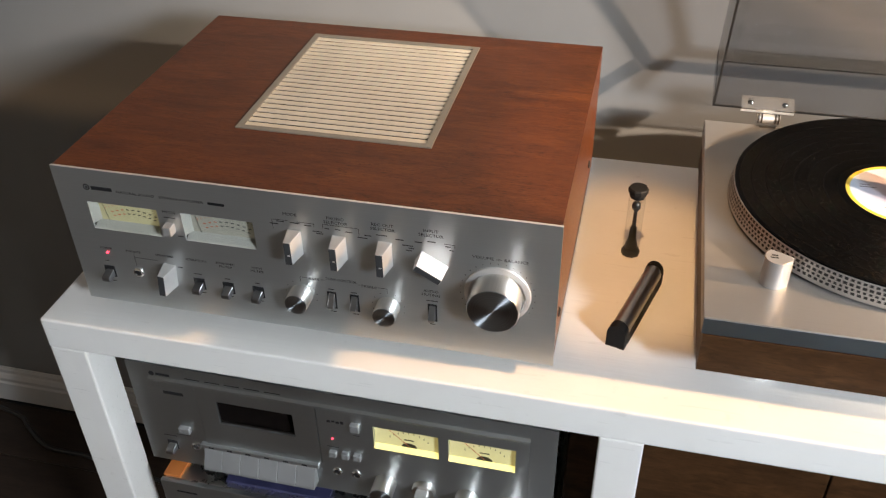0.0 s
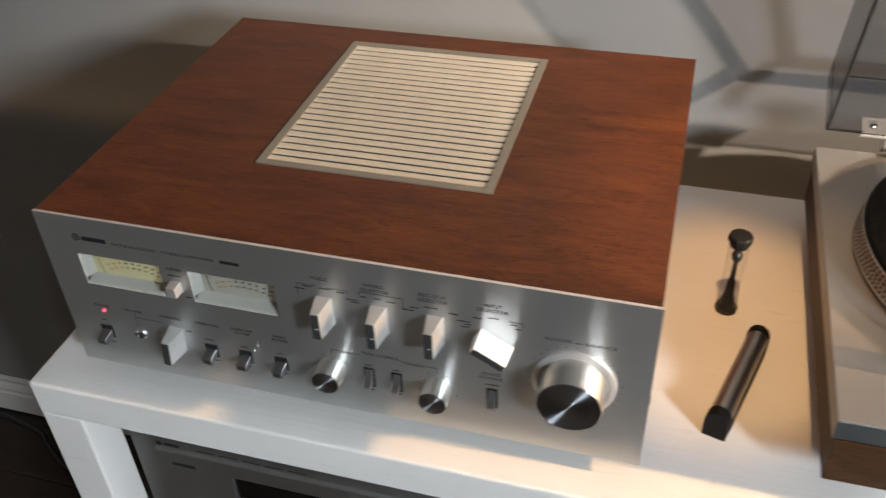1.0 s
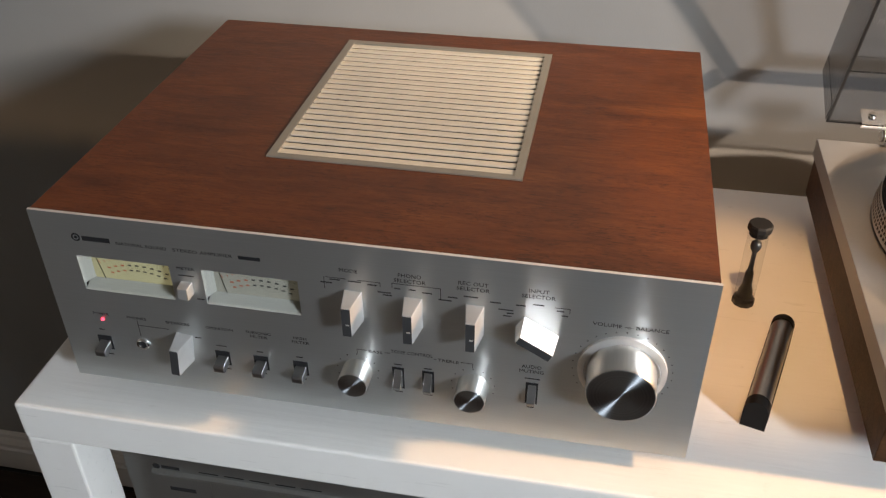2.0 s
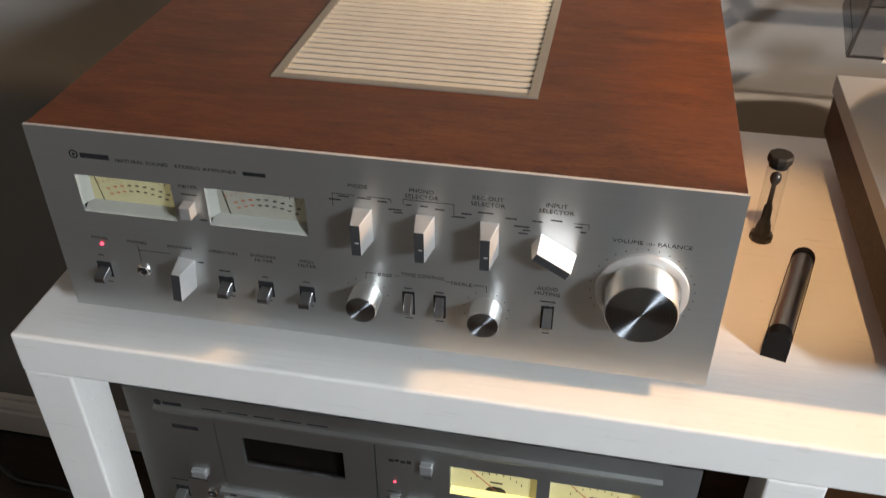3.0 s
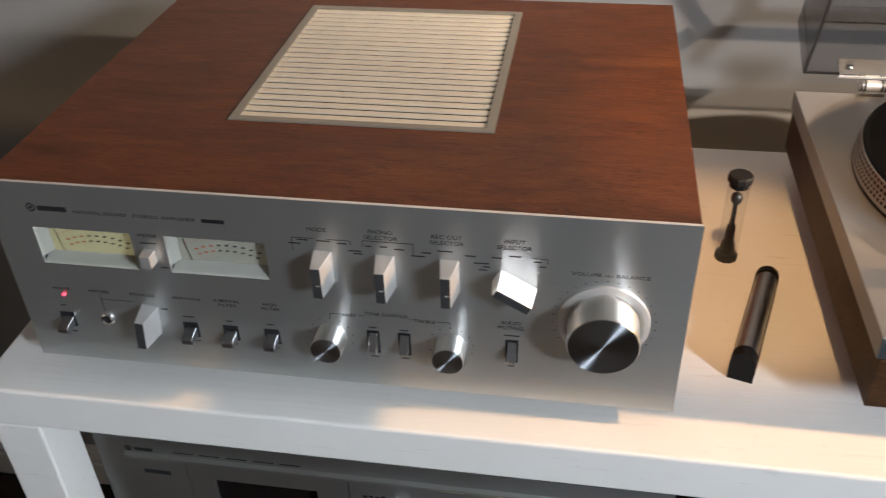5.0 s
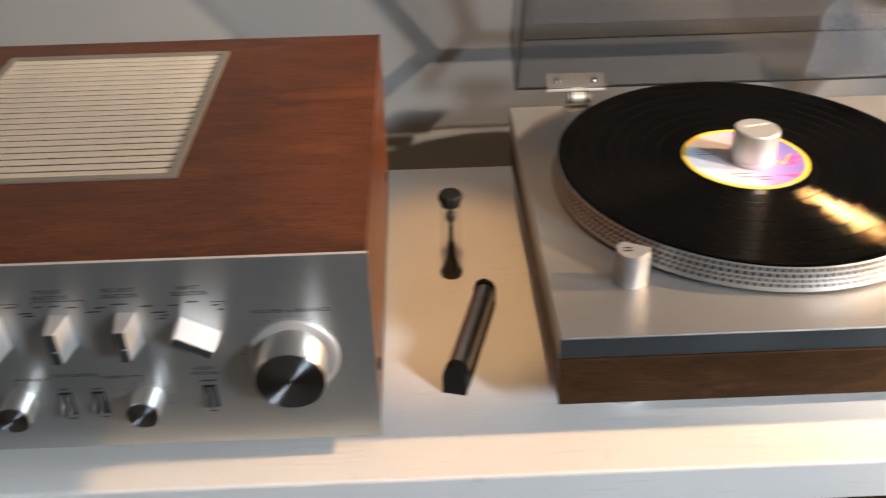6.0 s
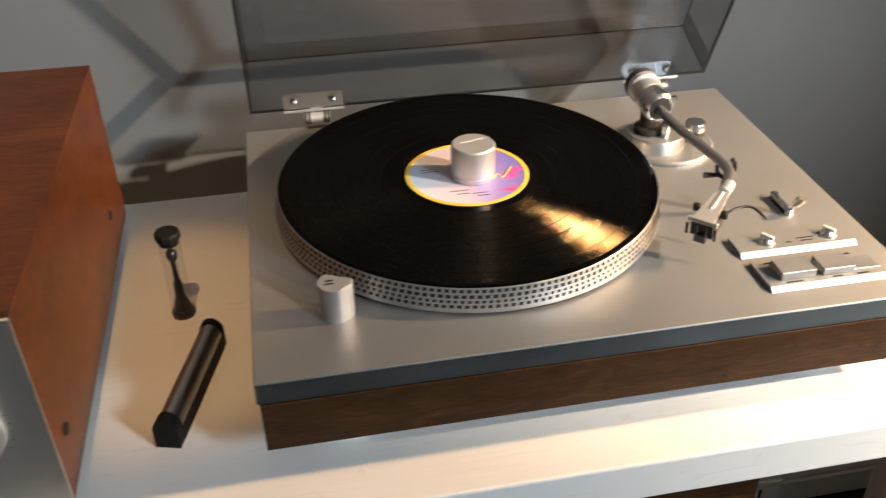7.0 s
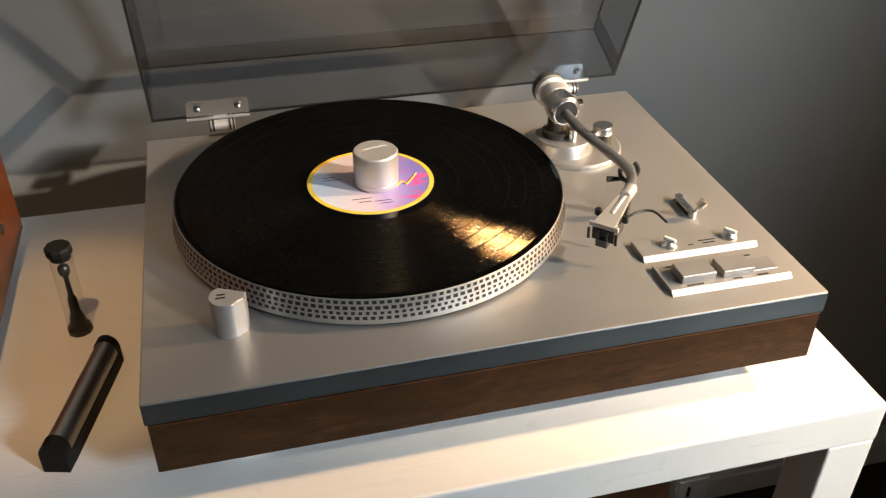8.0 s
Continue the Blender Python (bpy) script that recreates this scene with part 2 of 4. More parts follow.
def vinyl():
    """Black record: the two walls of its grooves lean 45 degrees to either side and wander a little from turn to turn; smooth gaps lie between the tracks."""
    k = Nodes("black_vinyl")
    tc, flat, out, round_way, length = (k.n("ShaderNodeTexCoord"), k.n("ShaderNodeVectorMath", operation="MULTIPLY"), k.n("ShaderNodeVectorMath", operation="NORMALIZE"), k.n("ShaderNodeVectorMath", operation="CROSS_PRODUCT"), k.n("ShaderNodeVectorMath", operation="LENGTH"))
    flat.inputs[1].default_value = (1.0, 1.0, 0.0)
    round_way.inputs[0].default_value = (0.0, 0.0, 1.0)
    k.link(tc.outputs["Object"], flat.inputs[0])
    k.link(flat.outputs[0], out.inputs[0])
    k.link(out.outputs[0], round_way.inputs[1])
    k.link(flat.outputs[0], length.inputs[0])
    r = length.outputs["Value"]

    def rings(scale, detail, shift):
        n, off = k.n("ShaderNodeTexNoise"), k.n("ShaderNodeMath", operation="ADD")
        n.noise_dimensions = "1D"
        n.inputs["Scale"].default_value, n.inputs["Detail"].default_value, n.inputs["Roughness"].default_value = scale, detail, 0.7
        off.inputs[1].default_value = shift
        k.link(r, off.inputs[0])
        k.link(off.outputs[0], n.inputs["W"])
        return n.outputs["Fac"]
    # groove music: how far each turn leans and swings
    lean, swing = k.span(rings(900.0, 4.0, 3.0), 0.94, 1.00, 0.25, 0.75), k.span(rings(1500.0, 4.0, 7.0), -0.22, 0.22, 0.25, 0.75)
    along = k.span(r, 0.0, 1.0, 0.050, 0.152)
    stops = [(0.0, 0.0), (0.075, 0.0), (0.085, 1.0)]
    for c in (0.20, 0.34, 0.47, 0.60, 0.73, 0.86):
        stops += [(c - 0.006, 1.0), (c - 0.002, 0.06), (c + 0.006, 0.06), (c + 0.010, 1.0)]
    stops += [(0.968, 1.0), (0.978, 0.0)]
    cut = k.ramp(along, [(pos, (v, v, v)) for pos, v in stops])
    # noise puts rainbow tints and glints of split light into the gloss colour
    hue = k.noise(k.coords(), 70.0, 5.0, 0.65)
    tint = k.ramp(hue, [(0.36, (0.55, 0.95, 0.50)), (0.45, (1.0, 0.88, 0.68)), (0.54, (1.0, 0.66, 0.34)), (0.60, (1.0, 0.80, 0.60)), (0.68, (1.0, 0.58, 0.80))])
    spark = k.ramp(k.noise(k.coords(), 420.0, 3.0, 0.7), [(0.40, (0.010, 0.010, 0.010)), (0.58, (0.018, 0.018, 0.018)), (0.70, (0.034, 0.034, 0.034))])
    tint = k.mix(1.0, tint, k.mix(cut, (0.0, 0.0, 0.0), spark), "MULTIPLY")
    shader = k.p.outputs[0]
    for side in (1.0, -1.0):
        reach, radial, tangent, both, up, unit = (k.n("ShaderNodeMath", operation="MULTIPLY"), k.n("ShaderNodeVectorMath", operation="SCALE"), k.n("ShaderNodeVectorMath", operation="SCALE"), k.n("ShaderNodeVectorMath", operation="ADD"), k.n("ShaderNodeVectorMath", operation="ADD"), k.n("ShaderNodeVectorMath", operation="NORMALIZE"))
        reach.inputs[1].default_value = side
        k.link(lean, reach.inputs[0])
        k.link(out.outputs[0], radial.inputs[0])
        k.link(reach.outputs[0], radial.inputs["Scale"])
        k.link(round_way.outputs[0], tangent.inputs[0])
        k.link(swing, tangent.inputs["Scale"])
        k.link(radial.outputs[0], both.inputs[0])
        k.link(tangent.outputs[0], both.inputs[1])
        k.link(both.outputs[0], up.inputs[0])
        up.inputs[1].default_value = (0.0, 0.0, 1.0)
        k.link(up.outputs[0], unit.inputs[0])
        wall, add = k.n("ShaderNodeBsdfAnisotropic"), k.n("ShaderNodeAddShader")
        wall.distribution = "BECKMANN"
        wall.inputs["Roughness"].default_value = 0.165
        k.link(tint, wall.inputs["Color"])
        k.link(unit.outputs[0], wall.inputs["Normal"])
        k.link(shader, add.inputs[0])
        k.link(wall.outputs[0], add.inputs[1])
        shader = add.outputs[0]
    k.link(shader, k.t.nodes["Material Output"].inputs[0])
    k.set(Base_Color=(0.0011, 0.0011, 0.0012), Roughness=k.span(cut, 0.12, 0.40), Specular_IOR_Level=k.span(cut, 0.07, 0.02))
    return k.m


def label_paper():
    """Pale pink and blue paper that turns violet on one side, with magenta strokes."""
    k = Nodes("record_label_paper")
    side = k.n("ShaderNodeSeparateXYZ")
    v = k.coords()
    k.link(v, side.inputs[0])
    wave = k.noise(k.coords((1, 2.2, 1)), 38.0, 3.0)
    blend = k.span(side.outputs[0], 0.0, 1.0, -0.05, 0.05)
    col = k.ramp(blend, [(0.10, (0.52, 0.58, 0.68)), (0.42, (0.62, 0.50, 0.56)), (0.56, (0.36, 0.27, 0.54)), (0.90, (0.18, 0.15, 0.46))])
    mag = k.n("ShaderNodeMath", operation="MULTIPLY")
    k.link(k.span(wave, 0.0, 1.0, 0.56, 0.64), mag.inputs[0])
    k.link(k.span(side.outputs[0], 0.0, 1.0, 0.008, 0.02), mag.inputs[1])
    k.set(Base_Color=k.mix(mag.outputs[0], col, (0.62, 0.08, 0.30)), Roughness=0.45)
    return k.m


WHITE, VINYL, LABEL = white_paint(), vinyl(), label_paper()
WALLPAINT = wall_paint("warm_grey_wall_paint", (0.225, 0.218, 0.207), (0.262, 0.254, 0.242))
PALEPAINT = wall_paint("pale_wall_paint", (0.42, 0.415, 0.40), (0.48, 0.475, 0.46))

# ---- building tools ----
ORIGIN = {}


def thing(name, at, label, category, group="", kind=""):
    ob = new(name)
    ob.empty_display_size = 0.02
    ob.location = at
    ORIGIN[ob] = Vector(at)
    return tagged(ob, label, category, group, kind)


def finish(bm, name, material, smooth=None):
    bmesh.ops.recalc_face_normals(bm, faces=bm.faces[:])
    if smooth:
        for f in bm.faces:
            f.smooth = True
        for e in bm.edges:
            if len(e.link_faces) == 2 and e.calc_face_angle(0.0) > radians(smooth):
                e.smooth = False
    me = bpy.data.meshes.new(name)
    bm.to_mesh(me)
    bm.free()
    me.materials.append(material)
    return me


def part(name, bm, material, parent, label="", at=None, smooth=None):
    """One mesh under a thing or a part. The bmesh is in world places; at: where its origin lies."""
    base = ORIGIN[parent]
    at = Vector(at) if at is not None else base
    bmesh.ops.translate(bm, vec=-at, verts=bm.verts[:])
    ob = new(name, finish(bm, name, material, smooth))
    ob.parent, ob.location = parent, at - base
    ORIGIN[ob] = at
    return tagged(ob, label)


def solo(name, bm, material, at, label, category="", group="", kind="", smooth=None):
    """A top-level thing that is one mesh."""
    bmesh.ops.translate(bm, vec=-Vector(at), verts=bm.verts[:])
    ob = new(name, finish(bm, name, material, smooth))
    ob.location = at
    ORIGIN[ob] = Vector(at)
    return tagged(ob, label, category, group, kind)


def box(bm, x0, x1, y0, y1, z0, z1, bevel=0.0, seg=2):
    verts = bmesh.ops.create_cube(bm, size=1.0)["verts"]
    for v in verts:
        v.co = Vector((x0 + (v.co.x + 0.5) * (x1 - x0), y0 + (v.co.y + 0.5) * (y1 - y0), z0 + (v.co.z + 0.5) * (z1 - z0)))
    if bevel:
        edges = list({e for v in verts for e in v.link_edges})
        bmesh.ops.bevel(bm, geom=edges, offset=bevel, segments=seg, affect="EDGES", profile=0.5)
    return bm


def boxed(*a, **k):
    return box(bmesh.new(), *a, **k)


def lathe(bm, profile, centre, axis="z", seg=48, cap=True):
    """Turns a profile of (radius, height) about an axis through centre. For y the height runs to the front (-y)."""
    c = Vector(centre)
    rings = []
    for r, h in profile:
        ring = []
        for i in range(seg):
            a = 2 * math.pi * i / seg
            p = Vector((r * math.cos(a), r * math.sin(a), h)) if axis == "z" else Vector((r * math.cos(a), -h, r * math.sin(a))) if axis == "y" else Vector((h, r * math.cos(a), r * math.sin(a)))
            ring.append(bm.verts.new(c + p))
        rings.append(ring)
    for a, b in zip(rings, rings[1:]):
        for i in range(seg):
            bm.faces.new((a[i], a[(i + 1) % seg], b[(i + 1) % seg], b[i]))
    if cap:
        bm.faces.new(rings[0])
        bm.faces.new(rings[-1])
    return bm


def lathed(*a, **k):
    return lathe(bmesh.new(), *a, **k)


def prism(bm, outline, axis, lo, hi):
    """Pushes an outline of pairs from lo to hi along an axis; pairs are the other two axes in order."""
    def place(p, h):
        q = list(p)
        q.insert("xyz".index(axis), h)
        return Vector(q)
    a, b = [bm.verts.new(place(p, lo)) for p in outline], [bm.verts.new(place(p, hi)) for p in outline]
    n = len(outline)
    for i in range(n):
        bm.faces.new((a[i], a[(i + 1) % n], b[(i + 1) % n], b[i]))
    bm.faces.new(a)
    bm.faces.new(b)
    return bm


def pipe(bm, points, radius, seg=10):
    """A round bar along points; radius: one, or one for each point."""
    pts = [Vector(p) for p in points]
    radii = radius if isinstance(radius, (list, tuple)) else [radius] * len(pts)
    rings = []
    for i, p in enumerate(pts):
        way = (pts[min(i + 1, len(pts) - 1)] - pts[max(i - 1, 0)]).normalized()
        side = way.cross(Vector((0, 0, 1)))
        side = side.normalized() if side.length > 1e-4 else Vector((1, 0, 0))
        up = side.cross(way).normalized()
        rings.append([bm.verts.new(p + radii[i] * (math.cos(2 * math.pi * j / seg) * side + math.sin(2 * math.pi * j / seg) * up)) for j in range(seg)])
    for a, b in zip(rings, rings[1:]):
        for j in range(seg):
            bm.faces.new((a[j], a[(j + 1) % seg], b[(j + 1) % seg], b[j]))
    bm.faces.new(rings[0])
    bm.faces.new(rings[-1])
    return bm


def curve_through(points, steps=8):
    """Points on a smooth line through the given ones."""
    p = [Vector(q) for q in points]
    p = [2 * p[0] - p[1], *p, 2 * p[-1] - p[-2]]
    out = []
    for a, b, c, d in zip(p, p[1:], p[2:], p[3:]):
        for s in range(steps):
            t = s / steps
            out.append(0.5 * (2 * b + (c - a) * t + (2 * a - 5 * b + 4 * c - d) * t * t + (3 * b - a - 3 * c + d) * t**3))
    return [*out, p[-2]]


def holed(bm, u0, u1, v0, v1, w0, w1, holes, put):
    """A slab in u and v from depth w0 to w1 with square holes through it; put(u, v, w) gives the place."""
    us = sorted({u0, u1, *(h[0] for h in holes), *(h[1] for h in holes)})
    vs = sorted({v0, v1, *(h[2] for h in holes), *(h[3] for h in holes)})
    verts = {}

    def vert(i, j, w):
        if (i, j, w) not in verts:
            verts[i, j, w] = bm.verts.new(put(us[i], vs[j], (w0, w1)[w]))
        return verts[i, j, w]

    def solid(i, j):
        if not (0 <= i < len(us) - 1 and 0 <= j < len(vs) - 1):
            return False
        u, v = (us[i] + us[i + 1]) / 2, (vs[j] + vs[j + 1]) / 2
        return not any(h[0] < u < h[1] and h[2] < v < h[3] for h in holes)

    for i in range(len(us) - 1):
        for j in range(len(vs) - 1):
            if not solid(i, j):
                continue
            for w in (0, 1):
                bm.faces.new((vert(i, j, w), vert(i + 1, j, w), vert(i + 1, j + 1, w), vert(i, j + 1, w)))
            for di, dj, a, b in ((-1, 0, (i, j), (i, j + 1)), (1, 0, (i + 1, j), (i + 1, j + 1)), (0, -1, (i, j), (i + 1, j)), (0, 1, (i, j + 1), (i + 1, j + 1))):
                if not solid(i + di, j + dj):
                    bm.faces.new((vert(*a, 0), vert(*b, 0), vert(*b, 1), vert(*a, 1)))
    return bm


def facing(u, v, w):
    return Vector((u, w, v))


def lying(u, v, w):
    return Vector((u, v, w))


def letters(text, size, centre, turn, material, parent, name="lettering", width=None, label=""):
    """Flat built-in lettering, centred; turn: its pose's angles."""
    cu = bpy.data.curves.new(name, "FONT")
    cu.body, cu.size, cu.align_x, cu.align_y, cu.resolution_u, cu.extrude = text, size, "CENTER", "CENTER", 2, 0.00006
    tmp = new("text_source", cu)
    bpy.context.view_layer.update()
    me = bpy.data.meshes.new_from_object(tmp.evaluated_get(bpy.context.evaluated_depsgraph_get()))
    bpy.data.objects.remove(tmp)
    bpy.data.curves.remove(cu)
    bm = bmesh.new()
    bm.from_mesh(me)
    bpy.data.meshes.remove(me)
    xs = [v.co.x for v in bm.verts]
    if width and xs:
        k = width / (max(xs) - min(xs))
        for v in bm.verts:
            v.co.x *= k
    bm.transform(pose(*centre, *turn))
    return part(name, bm, material, parent, label)


def bars(rows, y, parent, material, name="small_print"):
    """Rows (x0, x1, z0, z1) of unreadable print on an upright panel."""
    bm = bmesh.new()
    for x0, x1, z0, z1 in rows:
        box(bm, x0, x1, y - 0.00015, y, z0, z1)
    return tagged(part(name, bm, material, parent), kind="stuff")


# ---- room ----
FLOOR, TOP_OF_ROOM, BACK = -0.775, 1.70, 0.497
solo("floor", boxed(-1.9, 1.9, -3.0, 0.55, FLOOR - 0.1, FLOOR - 0.006), DARK, (0, 0, FLOOR - 0.1), "dark brown wooden floorboards in shade", kind="structure")
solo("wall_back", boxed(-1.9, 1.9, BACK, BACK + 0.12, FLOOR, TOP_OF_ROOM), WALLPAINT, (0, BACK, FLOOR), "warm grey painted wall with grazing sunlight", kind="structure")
# Unseen left wall and ceiling get the darker paint to hold down bounce light.
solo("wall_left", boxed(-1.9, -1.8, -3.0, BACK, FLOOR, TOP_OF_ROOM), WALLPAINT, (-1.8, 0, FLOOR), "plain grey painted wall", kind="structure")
# Unseen wall; its openings are cut to trim where each lamp's beam falls.
solo("wall_right", holed(bmesh.new(), -3.0, BACK, FLOOR, TOP_OF_ROOM, 1.74, 1.79, [(-0.03, 0.104, 0.45, 0.80), (-1.85, -0.62, 0.575, 1.25), (-0.47, -0.285, 0.50, 1.05)], lambda u, v, w: Vector((w, u, v))), PALEPAINT, (1.74, 0, FLOOR), "unseen plain painted wall with three openings that trim the lamp beams", kind="structure")
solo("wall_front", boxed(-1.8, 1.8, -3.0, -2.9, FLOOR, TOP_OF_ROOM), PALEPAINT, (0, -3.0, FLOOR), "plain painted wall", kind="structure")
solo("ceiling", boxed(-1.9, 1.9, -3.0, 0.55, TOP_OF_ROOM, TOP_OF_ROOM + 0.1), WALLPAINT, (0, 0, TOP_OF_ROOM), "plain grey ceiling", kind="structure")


def baseboard():
    """Skirting with a stepped, rounded top."""
    out = [(BACK, FLOOR), (BACK - 0.016, FLOOR), (BACK - 0.016, FLOOR + 0.048), (BACK - 0.013, FLOOR + 0.052), (BACK - 0.013, FLOOR + 0.060), (BACK - 0.009, FLOOR + 0.067), (BACK - 0.006, FLOOR + 0.070), (BACK - 0.006, FLOOR + 0.078), (BACK - 0.002, FLOOR + 0.083), (BACK, FLOOR + 0.083)]
    solo("baseboard", prism(bmesh.new(), out, "x", -1.8, 1.8), BASEBOARD, (0, BACK, FLOOR), "white painted wooden baseboard with a moulded top", kind="structure")


baseboard()


def added_spot_fixture():
    """A small recessed spot, added out of view: a trim ring in the ceiling and its lens."""
    x, y = ADDED_SPOT.x, ADDED_SPOT.y
    t = thing("added_spot_fixture", (x, y, TOP_OF_ROOM), "small recessed ceiling spotlight, added out of view, with a white trim ring", "spotlight")
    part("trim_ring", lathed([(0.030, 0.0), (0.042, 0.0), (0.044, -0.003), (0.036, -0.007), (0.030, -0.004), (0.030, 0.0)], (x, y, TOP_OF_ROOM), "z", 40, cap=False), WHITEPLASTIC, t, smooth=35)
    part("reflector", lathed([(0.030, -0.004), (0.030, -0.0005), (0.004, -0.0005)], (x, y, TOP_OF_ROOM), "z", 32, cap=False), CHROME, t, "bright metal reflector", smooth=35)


added_spot_fixture()


# ---- table ----
def table():
    x0, x1, y0, y1, th, leg = -0.0465, 1.1065, -0.0265, 0.402, 0.0375, 0.041
    t = thing("console_table", ((x0 + x1) / 2, (y0 + y1) / 2, FLOOR), "white brush-painted wooden console table with square legs", "table")
    part("tabletop", boxed(x0, x1, y0, y1, -th, 0.0, bevel=0.0022), WHITE, t)
    for lx in (x0, 0.509, x1 - leg):
        for ly in (y0, y1 - leg):
            e = 0.0004
            part("leg", boxed(lx + e, lx + leg - e, ly + e, ly + leg - e, FLOOR, -th, bevel=0.002), WHITE, t)
    part("shelf", boxed(x0 + leg, 0.509, y0 + 0.004, y1 - 0.004, -0.405, -0.375, bevel=0.002), WHITE, t)
    return t


table()


# ---- amplifier ----
def lever(bm, x, z, turn, length, width, depth, taper=0.5, y=0.0):
    """A bar knob that stands out of a panel, tapered to the front; turn: degrees from upright."""
    new_bm = bmesh.new()
    box(new_bm, -width / 2, width / 2, -depth, 0, -length / 2, length / 2)
    for v in new_bm.verts:
        if v.co.y < -depth / 2:
            v.co.x *= taper
            v.co.z *= 0.94
    bmesh.ops.bevel(new_bm, geom=new_bm.edges[:], offset=0.0005, segments=2, affect="EDGES", profile=0.5)
    new_bm.transform(pose(x, y, z, 0, turn, 0))
    me = bpy.data.meshes.new("tmp")
    new_bm.to_mesh(me)
    new_bm.free()
    bm.from_mesh(me)
    bpy.data.meshes.remove(me)
    return bm


def knob_front(parent, x, z, turn, length, width, depth):
    """The front face of a bar knob, darkened in colour for the dark it mirrors."""
    q = boxed(-width * 0.24, width * 0.24, -depth - 0.0003, -depth + 0.0001, -length * 0.455, length * 0.455)
    q.transform(pose(x, 0.0, z, 0, turn, 0))
    return part("front_face", q, KNOBFRONT, parent, "front face with its dark reflection in the colour")


def round_knob(parent, x, z, r, depth, y=0.0):
    k = part("knob", lathed([(r * 1.0, 0), (r, depth * 0.10), (r * 0.99, depth * 0.12), (r * 0.995, depth * 0.93), (r * 0.965, depth * 0.985)], (x, y, z), "y", 56), KNOBSIDE, parent, "turned aluminium knob", at=(x, y, z), smooth=35)
    part("knob_face", lathed([(r * 0.965, depth * 0.985), (r * 0.95, depth), (r * 0.3, depth * 0.997), (0.0004, depth * 0.997)], (x, y, z), "y", 56), SPUN, k, "spun metal face with a radial sheen", at=(x, y, z), smooth=35)
    return k


def ring_marks(parent, x, z, r, a0, a1, n, size, y=0.0):
    bm = bmesh.new()
    for i in range(n):
        a = radians(a0 + (a1 - a0) * i / (n - 1))
        lathe(bm, [(size, 0.0), (size, 0.00015)], (x + r * math.cos(a), y, z + r * math.sin(a)), "y", 8)
    part("dial_dots", bm, INK, parent)


def toggle(parent, x, z, w=0.011, h=0.013, tall=False, y=0.0):
    """A small paddle switch in its dark slot."""
    s = part("switch_slot", boxed(x - w / 2, x + w / 2, y - 0.0004, y + 0.001, z - h / 2, z + h / 2), DARK, parent)
    bm = bmesh.new()
    if tall:
        prism(bm, [(y - 0.0003, z - h * 0.38), (y - 0.0075, z - h * 0.30), (y - 0.0085, z - h * 0.12), (y - 0.0045, z + h * 0.10), (y - 0.001, z + h * 0.42), (y - 0.0003, z + h * 0.42)], "x", x - w * 0.30, x + w * 0.36)
    else:
        prism(bm, [(y - 0.0003, z - h * 0.36), (y - 0.010, z - h * 0.46), (y - 0.0112, z - h * 0.36), (y - 0.0112, z - h * 0.05), (y - 0.0095, z + h * 0.04), (y - 0.0003, z + h * 0.20)], "x", x - w * 0.34, x + w * 0.40)
    bmesh.ops.bevel(bm, geom=bm.edges[:], offset=0.0004, segments=1, affect="EDGES")
    part("paddle", bm, STEEL, s, "bright metal paddle")
    return s


def jack(parent, x, z, r, y=0.0):
    j = part("jack_socket", lathed([(r, 0.0), (r, 0.0012), (r * 0.82, 0.0022), (r * 0.62, 0.0018), (r * 0.58, 0.0004)], (x, y, z), "y", 28), CHROME, parent, "chrome headphone socket", smooth=30)
    part("socket_hole", lathed([(r * 0.56, 0.0), (r * 0.56, 0.0010)], (x, y, z), "y", 20), DARK, j)


def amp_meter(parent, x0, x1, z0, z1, card):
    m = part("meter", boxed(x0, x1, 0.0095, 0.0105, z0, z1), card, parent, "pale backlit meter card with printed scales")
    rim = bmesh.new()
    prism(rim, [(0.0004, z0 + 0.0001), (0.0095, z0 + 0.0001), (0.0095, z0 + 0.0048)], "x", x0 + 0.0001, x1 - 0.0001)
    prism(rim, [(x0 + 0.0001, 0.0004), (x0 + 0.0001, 0.0095), (x0 + 0.0040, 0.0095)], "z", z0 + 0.005, z1 - 0.0003)
    part("bezel", rim, BEZEL, m, "pale sloping bezel")
    cx, cz, r = (x0 + x1) / 2 + 0.004, z0 - 0.040, 0.064
    ticks, red = bmesh.new(), bmesh.new()
    for i in range(15):
        a = radians(116 - 52 * i / 14)
        long = 0.0030 if i % 3 == 0 else 0.0018
        px, pz = cx + r * math.cos(a), cz + r * math.sin(a)
        q = bmesh.new()
        box(q, -0.00022, 0.00022, -0.0002, 0, 0, long)
        q.transform(pose(px, 0.0094, pz, 0, 90 - math.degrees(a), 0))
        me = bpy.data.meshes.new("tmp")
        q.to_mesh(me)
        q.free()
        (red if i < 5 else ticks).from_mesh(me)
        bpy.data.meshes.remove(me)
    for i in range(9):
        a = radians(112 - 44 * i / 8)
        for rr, hh in ((r - 0.0050, 0.0011), (r - 0.0095, 0.0010)):
            px, pz = cx + rr * math.cos(a), cz + rr * math.sin(a)
            box(red if i < 3 else ticks, px - 0.0013, px + 0.0013, 0.0092, 0.0094, pz - hh / 2, pz + hh / 2)
    part("scale_marks", ticks, INK, m)
    part("red_marks", red, REDINK, m)
    needle = pipe(bmesh.new(), [(x0 + 0.0078, 0.0086, z1 - 0.003), (x0 + 0.012, 0.0086, z0 + 0.005)], 0.00025, 6)
    part("needle", needle, INK, m)
    part("glass", boxed(x0 + 0.0002, x1 - 0.0002, 0.0012, 0.0018, z0 + 0.0002, z1 - 0.0002), GLASS, m, "clear meter glass")
    return m


